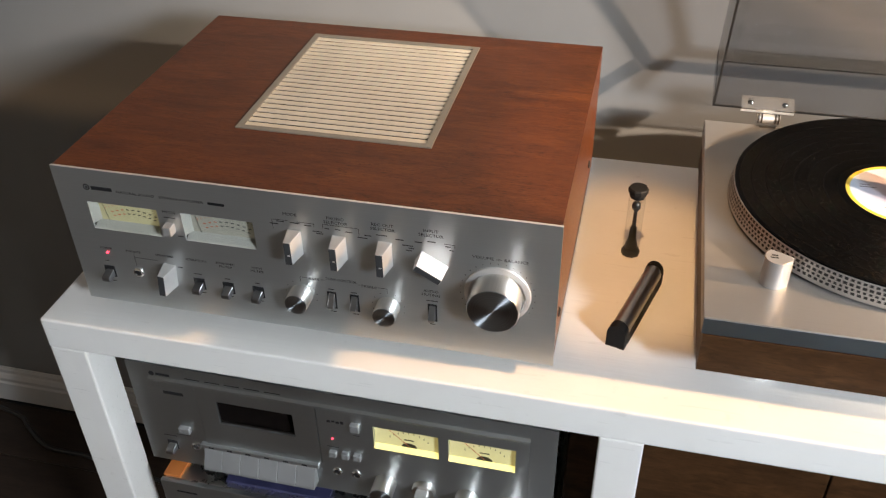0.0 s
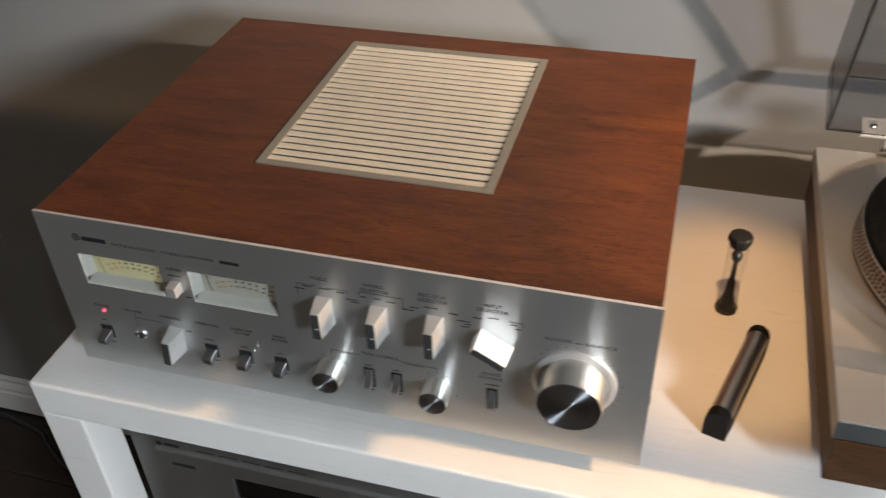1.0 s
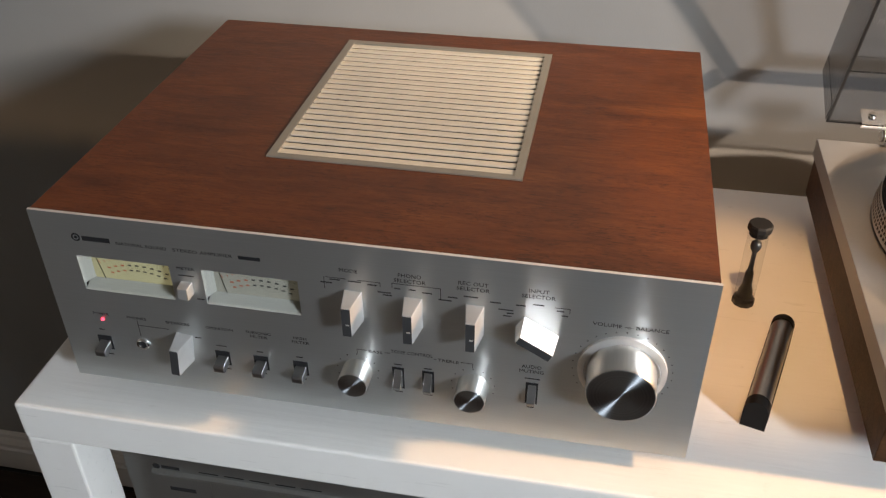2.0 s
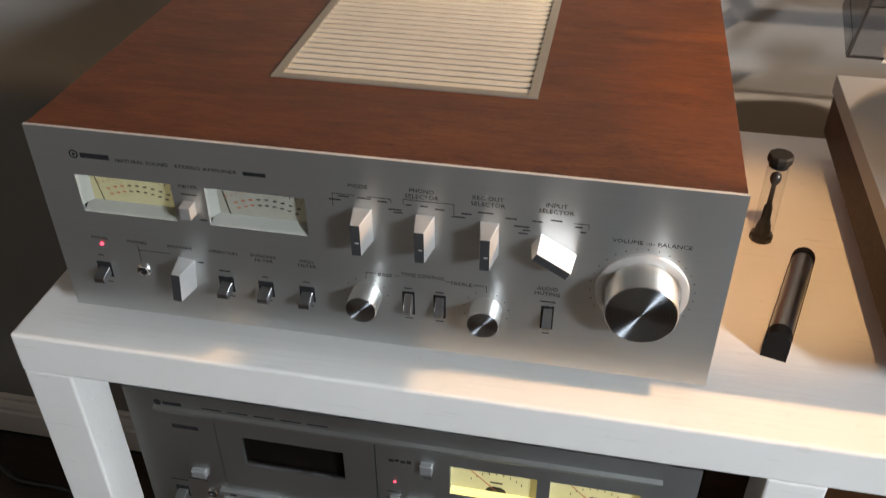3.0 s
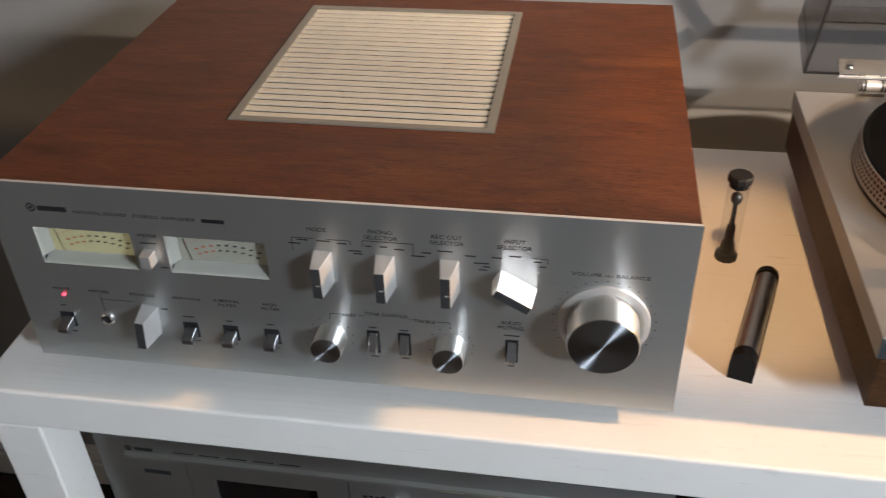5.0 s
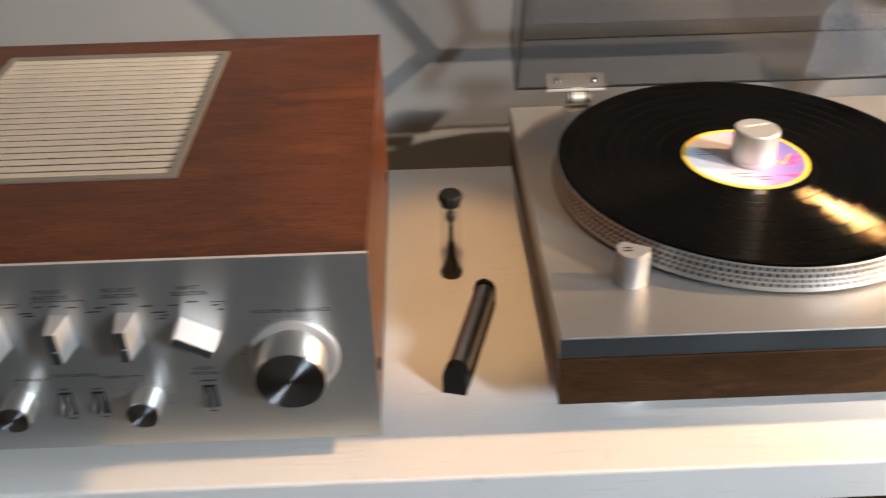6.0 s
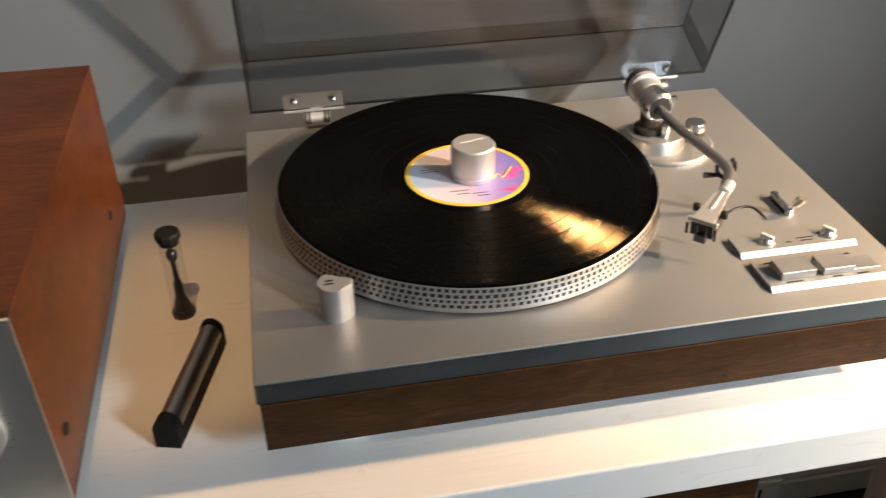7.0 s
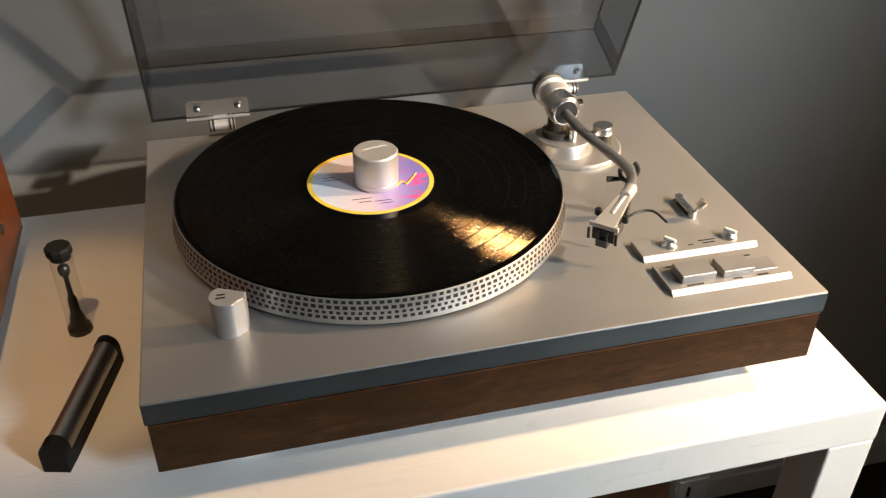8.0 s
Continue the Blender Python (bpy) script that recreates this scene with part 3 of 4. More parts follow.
def amplifier():
    a = thing("stereo_amplifier", (0.23, 0.18, 0.0), "vintage stereo amplifier in red walnut case with brushed aluminium front", "amplifier")
    W, D, Z0, Z1 = 0.461, 0.355, 0.0165, 0.168
    gx0, gx1, gy0, gy1 = 0.1355, 0.328, 0.0985, 0.324
    case = bmesh.new()
    holed(case, 0.001, W - 0.001, 0.0024, D, Z1 - 0.012, Z1, [(gx0, gx1, gy0, gy1)], lying)
    part("wooden_top", case, WALNUT, a, "red-brown walnut veneer top")
    for x0, x1 in ((0.001, 0.013), (W - 0.013, W - 0.001)):
        part("side_panel", boxed(x0, x1, 0.0024, D, Z0, Z1 - 0.012), WALNUT, a, "red-brown walnut veneer side")
    part("chassis", boxed(0.013, W - 0.013, 0.012, D - 0.003, Z0 + 0.001, Z1 - 0.036), SLATE, a)
    part("back_panel", boxed(0.013, W - 0.013, D - 0.003, D - 0.0005, Z0, Z1 - 0.0125), SLATE, a)
    for fx in (0.05, W - 0.05):
        for fy in (0.05, D - 0.05):
            part("foot", lathed([(0.018, 0.0), (0.019, 0.004), (0.017, 0.0168)], (fx, fy, 0.0), "z", 28), RUBBER, a, smooth=30)
    for sz in (0.055,):
        for sy in (0.03, 0.29):
            part("side_screw", lathed([(0.0045, 0.0), (0.0045, 0.0012), (0.003, 0.0020)], (W - 0.001, sy, sz), "x", 16), BLACK, a)
    # grille
    g = bmesh.new()
    holed(g, gx0 + 0.0003, gx1 - 0.0003, gy0 + 0.0003, gy1 - 0.0003, Z1 - 0.004, Z1 + 0.0012, [(gx0 + 0.0068, gx1 - 0.0068, gy0 + 0.0062, gy1 - 0.0062)], lying)
    gf = part("vent_grille", g, GRILLEFRAME, a, "grey metal vent frame with cream slats")
    n, s0, s1 = 22, gy0 + 0.0062, gy1 - 0.0062
    pitch = (s1 - s0) / n
    sm = bmesh.new()
    prism(sm, [(-pitch * 0.326, 0.0004), (-pitch * 0.326, 0.0014), (-pitch * 0.296, 0.0018), (pitch * 0.296, 0.0016), (pitch * 0.326, 0.0012), (pitch * 0.326, 0.0)], "x", gx0 + 0.0069, gx1 - 0.0069)
    slat_mesh = finish(sm, "slat", GRILLE)
    for i in range(n):
        o = new("slat", slat_mesh)
        o.parent = gf
        o.location = Vector((0, s0 + (i + 0.5) * pitch, Z1 - 0.0012)) - ORIGIN[gf]
    part("vent_floor", boxed(gx0, gx1, gy0, gy1, Z1 - 0.034, Z1 - 0.030), DARK, gf)
    # front
    m1, m2 = (0.0280, 0.0972, 0.1033, 0.1332), (0.1208, 0.1900, 0.1033, 0.1332)
    fp = bmesh.new()
    holed(fp, 0.0, W, Z0, Z1, 0.0, 0.0022, [m1, m2], facing)
    f = part("faceplate", fp, PANEL, a, "horizontally brushed aluminium faceplate")
    part("faceplate_edge", boxed(0.0002, W - 0.0002, -0.0002, 0.0021, Z1 + 0.0001, Z1 + 0.0005), BRIGHT, f, "bright polished top edge")
    amp_meter(f, *m1, METERLIT)
    amp_meter(f, *m2, METERDIM)
    for x in (0.2285, 0.2695, 0.3108):
        k = part("selector_knob", lever(bmesh.new(), x, 0.1185, 0, 0.0250, 0.0125, 0.0190), BRIGHT, a, "bright bar-shaped selector knob")
        knob_front(k, x, 0.1185, 0, 0.0250, 0.0125, 0.0190)
        part("pointer_notch", boxed(x - 0.0004, x + 0.0020, -0.0197, -0.0192, 0.1165, 0.1175), BRIGHT, k)
    k = part("selector_knob", lever(bmesh.new(), 0.352, 0.1150, -60, 0.0270, 0.0115, 0.0180), BRIGHT, a, "bright bar-shaped selector knob turned aslant")
    knob_front(k, 0.352, 0.1150, -60, 0.0270, 0.0115, 0.0180)
    k = part("selector_knob", lever(bmesh.new(), 0.0965, 0.0600, 6, 0.0250, 0.0125, 0.0190), BRIGHT, a, "bar-shaped speaker selector knob")
    knob_front(k, 0.0965, 0.0600, 6, 0.0250, 0.0125, 0.0190)
    k = part("selector_knob", lever(bmesh.new(), 0.1085, 0.1165, 0, 0.0100, 0.0085, 0.0090, 0.9), MATT, a, "small pale square meter switch")
    part("dial_ring", lathed([(0.0292, 0.0), (0.0290, 0.0022), (0.0262, 0.0034), (0.0250, 0.0034), (0.0242, 0.0012)], (0.4093, 0.0, 0.0905), "y", 64), BRIGHT, a, "bright turned ring behind the volume knob", smooth=30)
    round_knob(a, 0.4093, 0.0905, 0.0228, 0.0245)
    round_knob(a, 0.2275, 0.0590, 0.0108, 0.0165)
    round_knob(a, 0.3103, 0.0590, 0.0108, 0.0165)
    ring_marks(f, 0.4093, 0.0905, 0.0325, -30, 210, 21, 0.00045)
    ring_marks(f, 0.2275, 0.0590, 0.0152, -20, 200, 9, 0.00045)
    ring_marks(f, 0.3103, 0.0590, 0.0152, -20, 200, 9, 0.00045)
    toggle(f, 0.0315, 0.0535)
    for x in (0.1250, 0.1545, 0.1845):
        toggle(f, x, 0.0535)
    for x, z in ((0.2570, 0.0570), (0.2785, 0.0570), (0.3512, 0.0590)):
        toggle(f, x, z, 0.0085, 0.0195, True)
    jack(f, 0.0625, 0.0570, 0.0052)
    part("power_led", lathed([(0.0013, 0.0), (0.0012, 0.0008), (0.0006, 0.0012)], (0.0342, 0.0, 0.0762), "y", 14), LED, f, "small glowing red power light")
    up = (90, 0, 0)
    y = -0.0002
    for text, x, z, size, width in (("MODE", 0.2262, 0.1470, 0.0042, 0.0125), ("PHONO", 0.2675, 0.1482, 0.0042, 0.0155), ("SELECTOR", 0.2675, 0.1438, 0.0042, 0.0215), ("REC OUT", 0.3093, 0.1478, 0.0042, 0.0195), ("SELECTOR", 0.3093, 0.1434, 0.0042, 0.0215), ("INPUT", 0.3515, 0.1478, 0.0042, 0.0130), ("SELECTOR", 0.3515, 0.1434, 0.0042, 0.0215), ("VOLUME -o- BALANCE", 0.4110, 0.1275, 0.0040, 0.0480), ("TONE CONTROL", 0.2672, 0.0812, 0.0040, 0.0300), ("BASS", 0.2412, 0.0785, 0.0036, 0.0098), ("TREBLE", 0.2930, 0.0785, 0.0036, 0.0148), ("AUDIO", 0.3502, 0.0832, 0.0040, 0.0135), ("MUTING", 0.3502, 0.0790, 0.0040, 0.0165), ("METER", 0.1095, 0.1325, 0.0036, 0.0130), ("POWER", 0.0338, 0.0812, 0.0034, 0.0125), ("PHONES", 0.0620, 0.0812, 0.0034, 0.0150), ("SPEAKERS", 0.0940, 0.0812, 0.0034, 0.0185), ("OPERATION", 0.1260, 0.0812, 0.0034, 0.0205), ("SUBSONIC", 0.1555, 0.0820, 0.0034, 0.0185), ("FILTER", 0.1555, 0.0782, 0.0034, 0.0130), ("HIGH", 0.1865, 0.0820, 0.0034, 0.0095), ("FILTER", 0.1865, 0.0782, 0.0034, 0.0130), ("NATURAL SOUND", 0.0800, 0.1477, 0.0036, 0.0370), ("STEREO AMPLIFIER", 0.1245, 0.1477, 0.0036, 0.0430)):
        letters(text, size, (x, y, z), up, INK, f, width=width)
    rows = [(0.150, 0.1655, 0.1462, 0.1490)]
    for x, z, w in ((0.2105, 0.1355, 0.010), (0.2165, 0.1385, 0.009), (0.2300, 0.1385, 0.011), (0.2420, 0.1375, 0.008), (0.2500, 0.1325, 0.011), (0.2520, 0.1305, 0.008), (0.2590, 0.1370, 0.005), (0.2690, 0.1372, 0.006), (0.2790, 0.1360, 0.008), (0.2910, 0.1320, 0.011), (0.2960, 0.1350, 0.008), (0.3080, 0.1372, 0.012), (0.3240, 0.1350, 0.009), (0.3310, 0.1300, 0.012), (0.3340, 0.1275, 0.006), (0.3320, 0.1250, 0.007), (0.3405, 0.1350, 0.008), (0.3520, 0.1370, 0.009), (0.3660, 0.1340, 0.006), (0.3690, 0.1305, 0.005), (0.0310, 0.0660, 0.005), (0.0330, 0.0420, 0.005), (0.1250, 0.0650, 0.010), (0.1260, 0.0430, 0.009), (0.1545, 0.0640, 0.006), (0.1550, 0.0430, 0.006), (0.1845, 0.0640, 0.006), (0.1850, 0.0430, 0.007), (0.2570, 0.0695, 0.007), (0.2570, 0.0435, 0.007), (0.2785, 0.0690, 0.007), (0.2785, 0.0440, 0.007), (0.3510, 0.0725, 0.013), (0.3510, 0.0455, 0.006), (0.1090, 0.1265, 0.014), (0.1165, 0.1070, 0.007), (0.1080, 0.0700, 0.006)):
        rows.append((x - w * 0.4, x + w * 0.4, z - 0.00042, z + 0.00042))
    for x0, x1, z in ((0.2090, 0.2240, 0.1400), (0.2320, 0.2475, 0.1400), (0.2555, 0.2880, 0.1410), (0.3625, 0.3720, 0.1365), (0.2280, 0.2350, 0.0790), (0.2480, 0.2515, 0.0790), (0.2830, 0.2850, 0.0790), (0.3015, 0.3100, 0.0790), (0.0620, 0.0860, 0.0745)):
        rows.append((x0, x1, z - 0.0002, z + 0.0002))
    for x, z0, z1 in ((0.2090, 0.1300, 0.1400), (0.2475, 0.1370, 0.1400), (0.2555, 0.1370, 0.1410), (0.2880, 0.1330, 0.1410), (0.3720, 0.1330, 0.1365), (0.0620, 0.0640, 0.0790), (0.2280, 0.0750, 0.0790), (0.3100, 0.0750, 0.0790)):
        rows.append((x - 0.0002, x + 0.0002, z0, z1))
    bars(rows, 0.0, f, INK)
    # maker's mark: a ring and a plain bar
    mark = lathed([(0.0033, 0.0), (0.0033, 0.0002), (0.0022, 0.0002), (0.0022, 0.0)], (0.0318, 0.0, 0.1492), "y", 24, cap=False)
    lathe(mark, [(0.0013, 0.0), (0.0013, 0.0002)], (0.0318, 0.0, 0.1492), "y", 12)
    box(mark, 0.0364, 0.0570, -0.0002, 0.0, 0.1470, 0.1508)
    part("maker_mark", mark, INK, f)
    return a


amplifier()


# ---- turntable ----
TX0, TX1, TY0, TY1, TZ = 0.582, 1.0575, 0.0135, 0.366, 0.085
PLX, PLY, REC = 0.7615, 0.2065, 0.1065


def strobe_dots(bm):
    """Four rows of small dark windows round the platter's sloping rim."""
    for row, (h, n, wide, tall) in enumerate(((0.0164, 190, 0.60, 0.0025), (0.0122, 180, 0.66, 0.0027), (0.0083, 200, 0.55, 0.0022), (0.0046, 184, 0.60, 0.0025))):
        for i in range(n):
            a0 = 2 * math.pi * (i + 0.15 * row) / n
            a1 = a0 + 2 * math.pi * wide / n
            quad = []
            for a, z in ((a0, h - tall / 2), (a1, h - tall / 2), (a1, h + tall / 2), (a0, h + tall / 2)):
                r = 0.1571 - (z - 0.002) * 0.16 + 0.00015
                quad.append(bm.verts.new((PLX + r * math.cos(a), PLY + r * math.sin(a), TZ + 0.0035 + z)))
            bm.faces.new(quad)
    return bm


def tonearm(parent):
    base = part("arm_base", lathed([(0.044, 0.0), (0.044, 0.0030), (0.0425, 0.0042), (0.036, 0.0046)], (0.958, 0.262, TZ), "z", 56), PLINTH, parent, "round brushed metal arm base", smooth=35)
    part("arm_block", lathed([(0.0275, 0.0042), (0.0268, 0.0060), (0.0262, 0.0150), (0.0250, 0.0165)], (0.947, 0.259, TZ), "z", 40), PLINTH, base, "round stepped metal block", smooth=35)
    part("lift_post", lathed([(0.0040, 0.0), (0.0040, 0.013), (0.0034, 0.0145)], (0.950, 0.246, TZ + 0.016), "z", 20), CHROME, base, smooth=35)
    part("pillar", lathed([(0.0125, 0.0), (0.0125, 0.006), (0.0085, 0.007), (0.0085, 0.026)], (0.940, 0.260, TZ + 0.016), "z", 28), BRONZE, base, smooth=35)
    part("anti_skate_knob", lathed([(0.0085, 0.0), (0.0085, 0.0145), (0.0092, 0.0150), (0.0092, 0.0215), (0.0085, 0.0225)], (0.984, 0.257, TZ), "z", 32), SATIN, parent, "round ribbed metal knob", smooth=35)
    part("knob_skirt", lathed([(0.0088, 0.001), (0.0088, 0.0145)], (0.984, 0.257, TZ), "z", 32), BRONZE, parent, "dark knob skirt", smooth=35)
    part("side_arm", boxed(0.952, 0.984, 0.2550, 0.2600, TZ + 0.012, TZ + 0.0165, bevel=0.001), BLACK, parent)
    arm = part("tonearm", pipe(bmesh.new(), curve_through([(0.9372, 0.262, 0.1345), (0.9372, 0.236, 0.1340), (0.9415, 0.200, 0.1318), (0.9490, 0.168, 0.1300), (0.9540, 0.147, 0.1280), (0.9535, 0.134, 0.1265), (0.9465, 0.121, 0.1255), (0.9425, 0.115, 0.1250)]), 0.0041, 14), ARMTUBE, parent, "S-shaped dull metal arm tube", smooth=60)

    def drum(name, c, profile, mat, label):
        b = lathed(profile, (0, 0, 0), "y", 40)
        b.transform(pose(*c, 3, 0, 2))
        return part(name, b, mat, arm, label, smooth=35)
    drum("gimbal_ring", (0.9372, 0.2510, 0.1352), [(0.0075, 0.0150), (0.0112, 0.0150), (0.0134, 0.0125), (0.0140, 0.0055), (0.0132, -0.0040), (0.0100, -0.0065)], SATIN, "pale metal pivot housing")
    drum("pivot_mouth", (0.9372, 0.2510, 0.1352), [(0.0104, 0.0153), (0.0094, 0.0138), (0.0040, 0.0138)], DARK, "dark mouth of the housing")
    drum("counterweight", (0.9385, 0.2710, 0.1368), [(0.0085, 0.0120), (0.0120, 0.0120), (0.0128, 0.0100), (0.0128, 0.0020), (0.0110, 0.0005), (0.0110, -0.0010), (0.0148, -0.0020), (0.0148, -0.0135), (0.0135, -0.0150)], BRIGHT, "two-step metal counterweight")
    drum("weight_band", (0.9385, 0.2710, 0.1368), [(0.0149, -0.0070), (0.0151, -0.0078), (0.0151, -0.0128), (0.0149, -0.0136)], SLATE, "dark band of the counterweight")
    part("pivot_screw", lathed([(0.0030, 0.0), (0.0030, 0.006), (0.0020, 0.007)], (0.9515, 0.2510, 0.1352), "x", 16), CHROME, arm)
    # rest with its clip
    part("rest_post", lathed([(0.0035, 0.0), (0.0035, 0.030)], (0.9565, 0.142, TZ), "z", 16), BLACK, parent, smooth=35)
    clip = [(0.9545 + 0.0075 * math.cos(a), 0.142 + 0.002 * math.sin(a), 0.1270 + 0.0075 * math.sin(a)) for a in [radians(-200 + 250 * i / 16) for i in range(17)]]
    part("rest_clip", pipe(bmesh.new(), clip, 0.0019, 8), BLACK, parent, "black plastic arm clip", smooth=60)
    part("clip_lever", pipe(bmesh.new(), [(0.9500, 0.1425, 0.1205), (0.9380, 0.1440, 0.1210)], [0.0016, 0.0026], 8), BLACK, parent)
    # headshell
    a, b = Vector((0.9435, 0.1165, 0.1252)), Vector((0.9070, 0.0800, 0.1195))
    d = (b - a).normalized()
    s = Vector((-d.y, d.x, 0)).normalized()
    part("collar", pipe(bmesh.new(), [a - d * 0.004, a + d * 0.008], 0.0050, 14), BRIGHT, arm, smooth=50)
    hs = bmesh.new()
    outline = [(0.004, 0.0042), (0.016, 0.0052), (0.034, 0.0068), (0.046, 0.0080), (0.050, 0.0080)]
    up = s.cross(d).normalized()
    up = up if up.z > 0 else -up
    top, low = [], []
    ring = [(l, w) for l, w in outline] + [(l, -w) for l, w in reversed(outline)]
    for l, w in ring:
        top.append(hs.verts.new(a + d * l + s * w + up * 0.0022))
        low.append(hs.verts.new(a + d * l + s * w - up * 0.0012))
    n = len(ring)
    for i in range(n):
        hs.faces.new((top[i], top[(i + 1) % n], low[(i + 1) % n], low[i]))
    hs.faces.new(top)
    hs.faces.new(low)
    bmesh.ops.bevel(hs, geom=hs.edges[:], offset=0.0006, segments=1, affect="EDGES")
    shell = part("headshell", hs, HEADSHELL, arm, "pale tapered headshell")

    def slab(l0, l1, w0, w1, h0, h1, name, mat, bev=0.0004, label=""):
        q = boxed(l0, l1, w0, w1, h0, h1, bevel=bev, seg=1)
        m = Matrix((d, s, up)).transposed().to_4x4()
        m.translation = a
        q.transform(m)
        return part(name, q, mat, shell, label)
    slab(0.0475, 0.0500, -0.0112, 0.0112, -0.0014, 0.0024, "front_plate", HEADSHELL)
    slab(0.010, 0.034, -0.0014, 0.0014, 0.0020, 0.0030, "top_rib", BRIGHT)
    slab(0.030, 0.050, -0.0085, 0.0085, -0.0125, -0.0013, "cartridge", BLACK, label="black stylus cartridge")
    slab(0.046, 0.0525, -0.0045, 0.0045, -0.0165, -0.0100, "stylus_guard", SLATE, label="grey stylus guard")
    for w in (-0.0105, -0.0035, 0.0035, 0.0105):
        slab(0.0505, 0.0520, w - 0.0011, w + 0.0011, -0.0120, -0.0020, "pin", BLACK)
    for w in (-0.0085, 0.0085):
        c = a + d * 0.034 + s * w * 1.25 + up * 0.0012
        part("screw", lathed([(0.0026, -0.003), (0.0026, 0.0016), (0.0016, 0.0022)], c, "z", 12), BLACK, shell, smooth=30)
    e = a + d * 0.034 - s * 0.010
    e2 = a + d * 0.034 + s * 0.010
    lift = e if e.x > e2.x else e2
    part("finger_lift", pipe(bmesh.new(), curve_through([lift, lift + Vector((0.010, 0.002, 0.0035)), lift + Vector((0.022, 0.001, 0.0035)), lift + Vector((0.031, -0.007, -0.003))]), [0.0010] * 24 + [0.0007], 6), BRONZE, shell, "curved finger lift", smooth=60)


def turntable():
    t = thing("turntable", (0.818, 0.19, 0.0), "record player with brushed aluminium top and raised smoked lid", "record player")
    part("base", boxed(TX0 + 0.002, TX1 - 0.003, TY0 - 0.0015, TY1 - 0.002, 0.0265, 0.0672, bevel=0.0006), DARKWOOD, t, "dark walnut veneer base")
    part("plinth", boxed(TX0, TX1, TY0, TY1, 0.0675, TZ, bevel=0.0008), PLINTH, t, "brushed aluminium top plate")
    # Sheet over the plinth's front holds the dark reflection as colour.
    part("fascia", boxed(TX0 + 0.0006, TX1 - 0.0006, TY0 - 0.0006, TY0 - 0.00005, 0.0680, TZ - 0.0009), FASCIA, t, "brushed front edge with a dark bluish reflection in its colour")
    for fx in (TX0 + 0.055, TX1 - 0.055):
        for fy in (TY0 + 0.045, TY1 - 0.045):
            part("foot", lathed([(0.022, 0.0), (0.024, 0.003), (0.024, 0.015), (0.018, 0.0267)], (fx, fy, 0.0), "z", 32), SATIN, t, "round metal foot", smooth=30)
    p = part("platter", lathed([(0.120, 0.001), (0.1560, 0.0022), (0.1571, 0.0034), (0.1573, 0.0052), (0.1543, 0.0215), (0.1530, 0.0224), (0.147, 0.0224)], (PLX, PLY, TZ), "z", 160), PLATTER, t, "cast platter with a dotted strobe rim", smooth=30)
    dots = part("strobe_dots", strobe_dots(bmesh.new()), INK, p, "rows of dark strobe dots")
    tagged(dots, kind="stuff")
    part("spindle_hub", lathed([(0.0036, 0.0), (0.0036, 0.030)], (PLX, PLY, REC), "z", 16), CHROME, p)
    part("mat", lathed([(0.148, 0.0), (0.148, 0.0010), (0.146, 0.0014)], (PLX, PLY, TZ + 0.0200), "z", 96), SLIPMAT, p, "black rubber mat")
    # strobe lamp
    cx, cy, r = 0.6405, 0.0745, 0.0112
    out = [(cx + r * math.cos(radians(a)), cy + r * math.sin(radians(a))) for a in range(112, 301, 9)]
    out += [(0.6520, 0.0700), (0.6535, 0.0765)]
    b = prism(bmesh.new(), out, "z", TZ, TZ + 0.0275)
    bmesh.ops.bevel(b, geom=[e for e in b.edges if abs(e.verts[0].co.z - e.verts[1].co.z) < 1e-6 and e.verts[0].co.z > TZ + 0.02], offset=0.0008, segments=2, affect="EDGES")
    lamp = part("strobe_lamp", b, HOUSING, t, "matt metal strobe lamp housing", smooth=35)
    mk = bmesh.new()
    box(mk, 0.6335, 0.6400, 0.0720, 0.0735, TZ + 0.0275, TZ + 0.0277)
    box(mk, 0.6345, 0.6400, 0.0755, 0.0770, TZ + 0.0275, TZ + 0.0277)
    tagged(part("small_print", mk, INK, lamp), kind="stuff")
    # control plates with a sloping front
    def plate(x0, x1, y0, y1, h, name):
        q = prism(bmesh.new(), [(y0, TZ), (y0 + 0.004, TZ + h), (y1, TZ + h), (y1, TZ)], "x", x0, x1)
        bmesh.ops.bevel(q, geom=q.edges[:], offset=0.0003, segments=1, affect="EDGES")
        return part(name, q, PLINTH, t, "raised metal control plate with a sloping front")
    lo = plate(0.9455, 1.0415, 0.0340, 0.0690, 0.0036, "control_plate")
    hi = plate(0.9435, 1.0385, 0.0770, 0.1020, 0.0038, "control_plate")
    ztop = TZ + 0.0036
    for x0, x1, y0, y1, h, name in ((0.9560, 0.9830, 0.0425, 0.0605, 0.0066, "push_button"), (0.9890, 1.0135, 0.0425, 0.0605, 0.0056, "push_button"), (1.0140, 1.0345, 0.0440, 0.0590, 0.0012, "push_button")):
        part(name, boxed(x0, x1, y0, y1, ztop, ztop + h, bevel=0.0005, seg=1), BUTTON, lo, "flat grey metal push button")
    pr = bmesh.new()
    for x0, x1, yy in ((0.9540, 0.9720, 0.0645), (0.9760, 0.9880, 0.0645), (1.0000, 1.0230, 0.0645), (0.9590, 0.9720, 0.0402), (0.9960, 1.0030, 0.0402), (1.0150, 1.0240, 0.0402)):
        box(pr, x0, x1, yy - 0.0008, yy + 0.0008, ztop, ztop + 0.0002)
    tagged(part("small_print", pr, INK, lo), kind="stuff")
    pr = bmesh.new()
    for x0, x1, yy in ((0.9840, 0.9880, 0.0870), (0.9940, 1.0080, 0.0905), (0.9960, 1.0060, 0.0870)):
        box(pr, x0, x1, yy - 0.0006, yy + 0.0006, TZ + 0.0038, TZ + 0.0040)
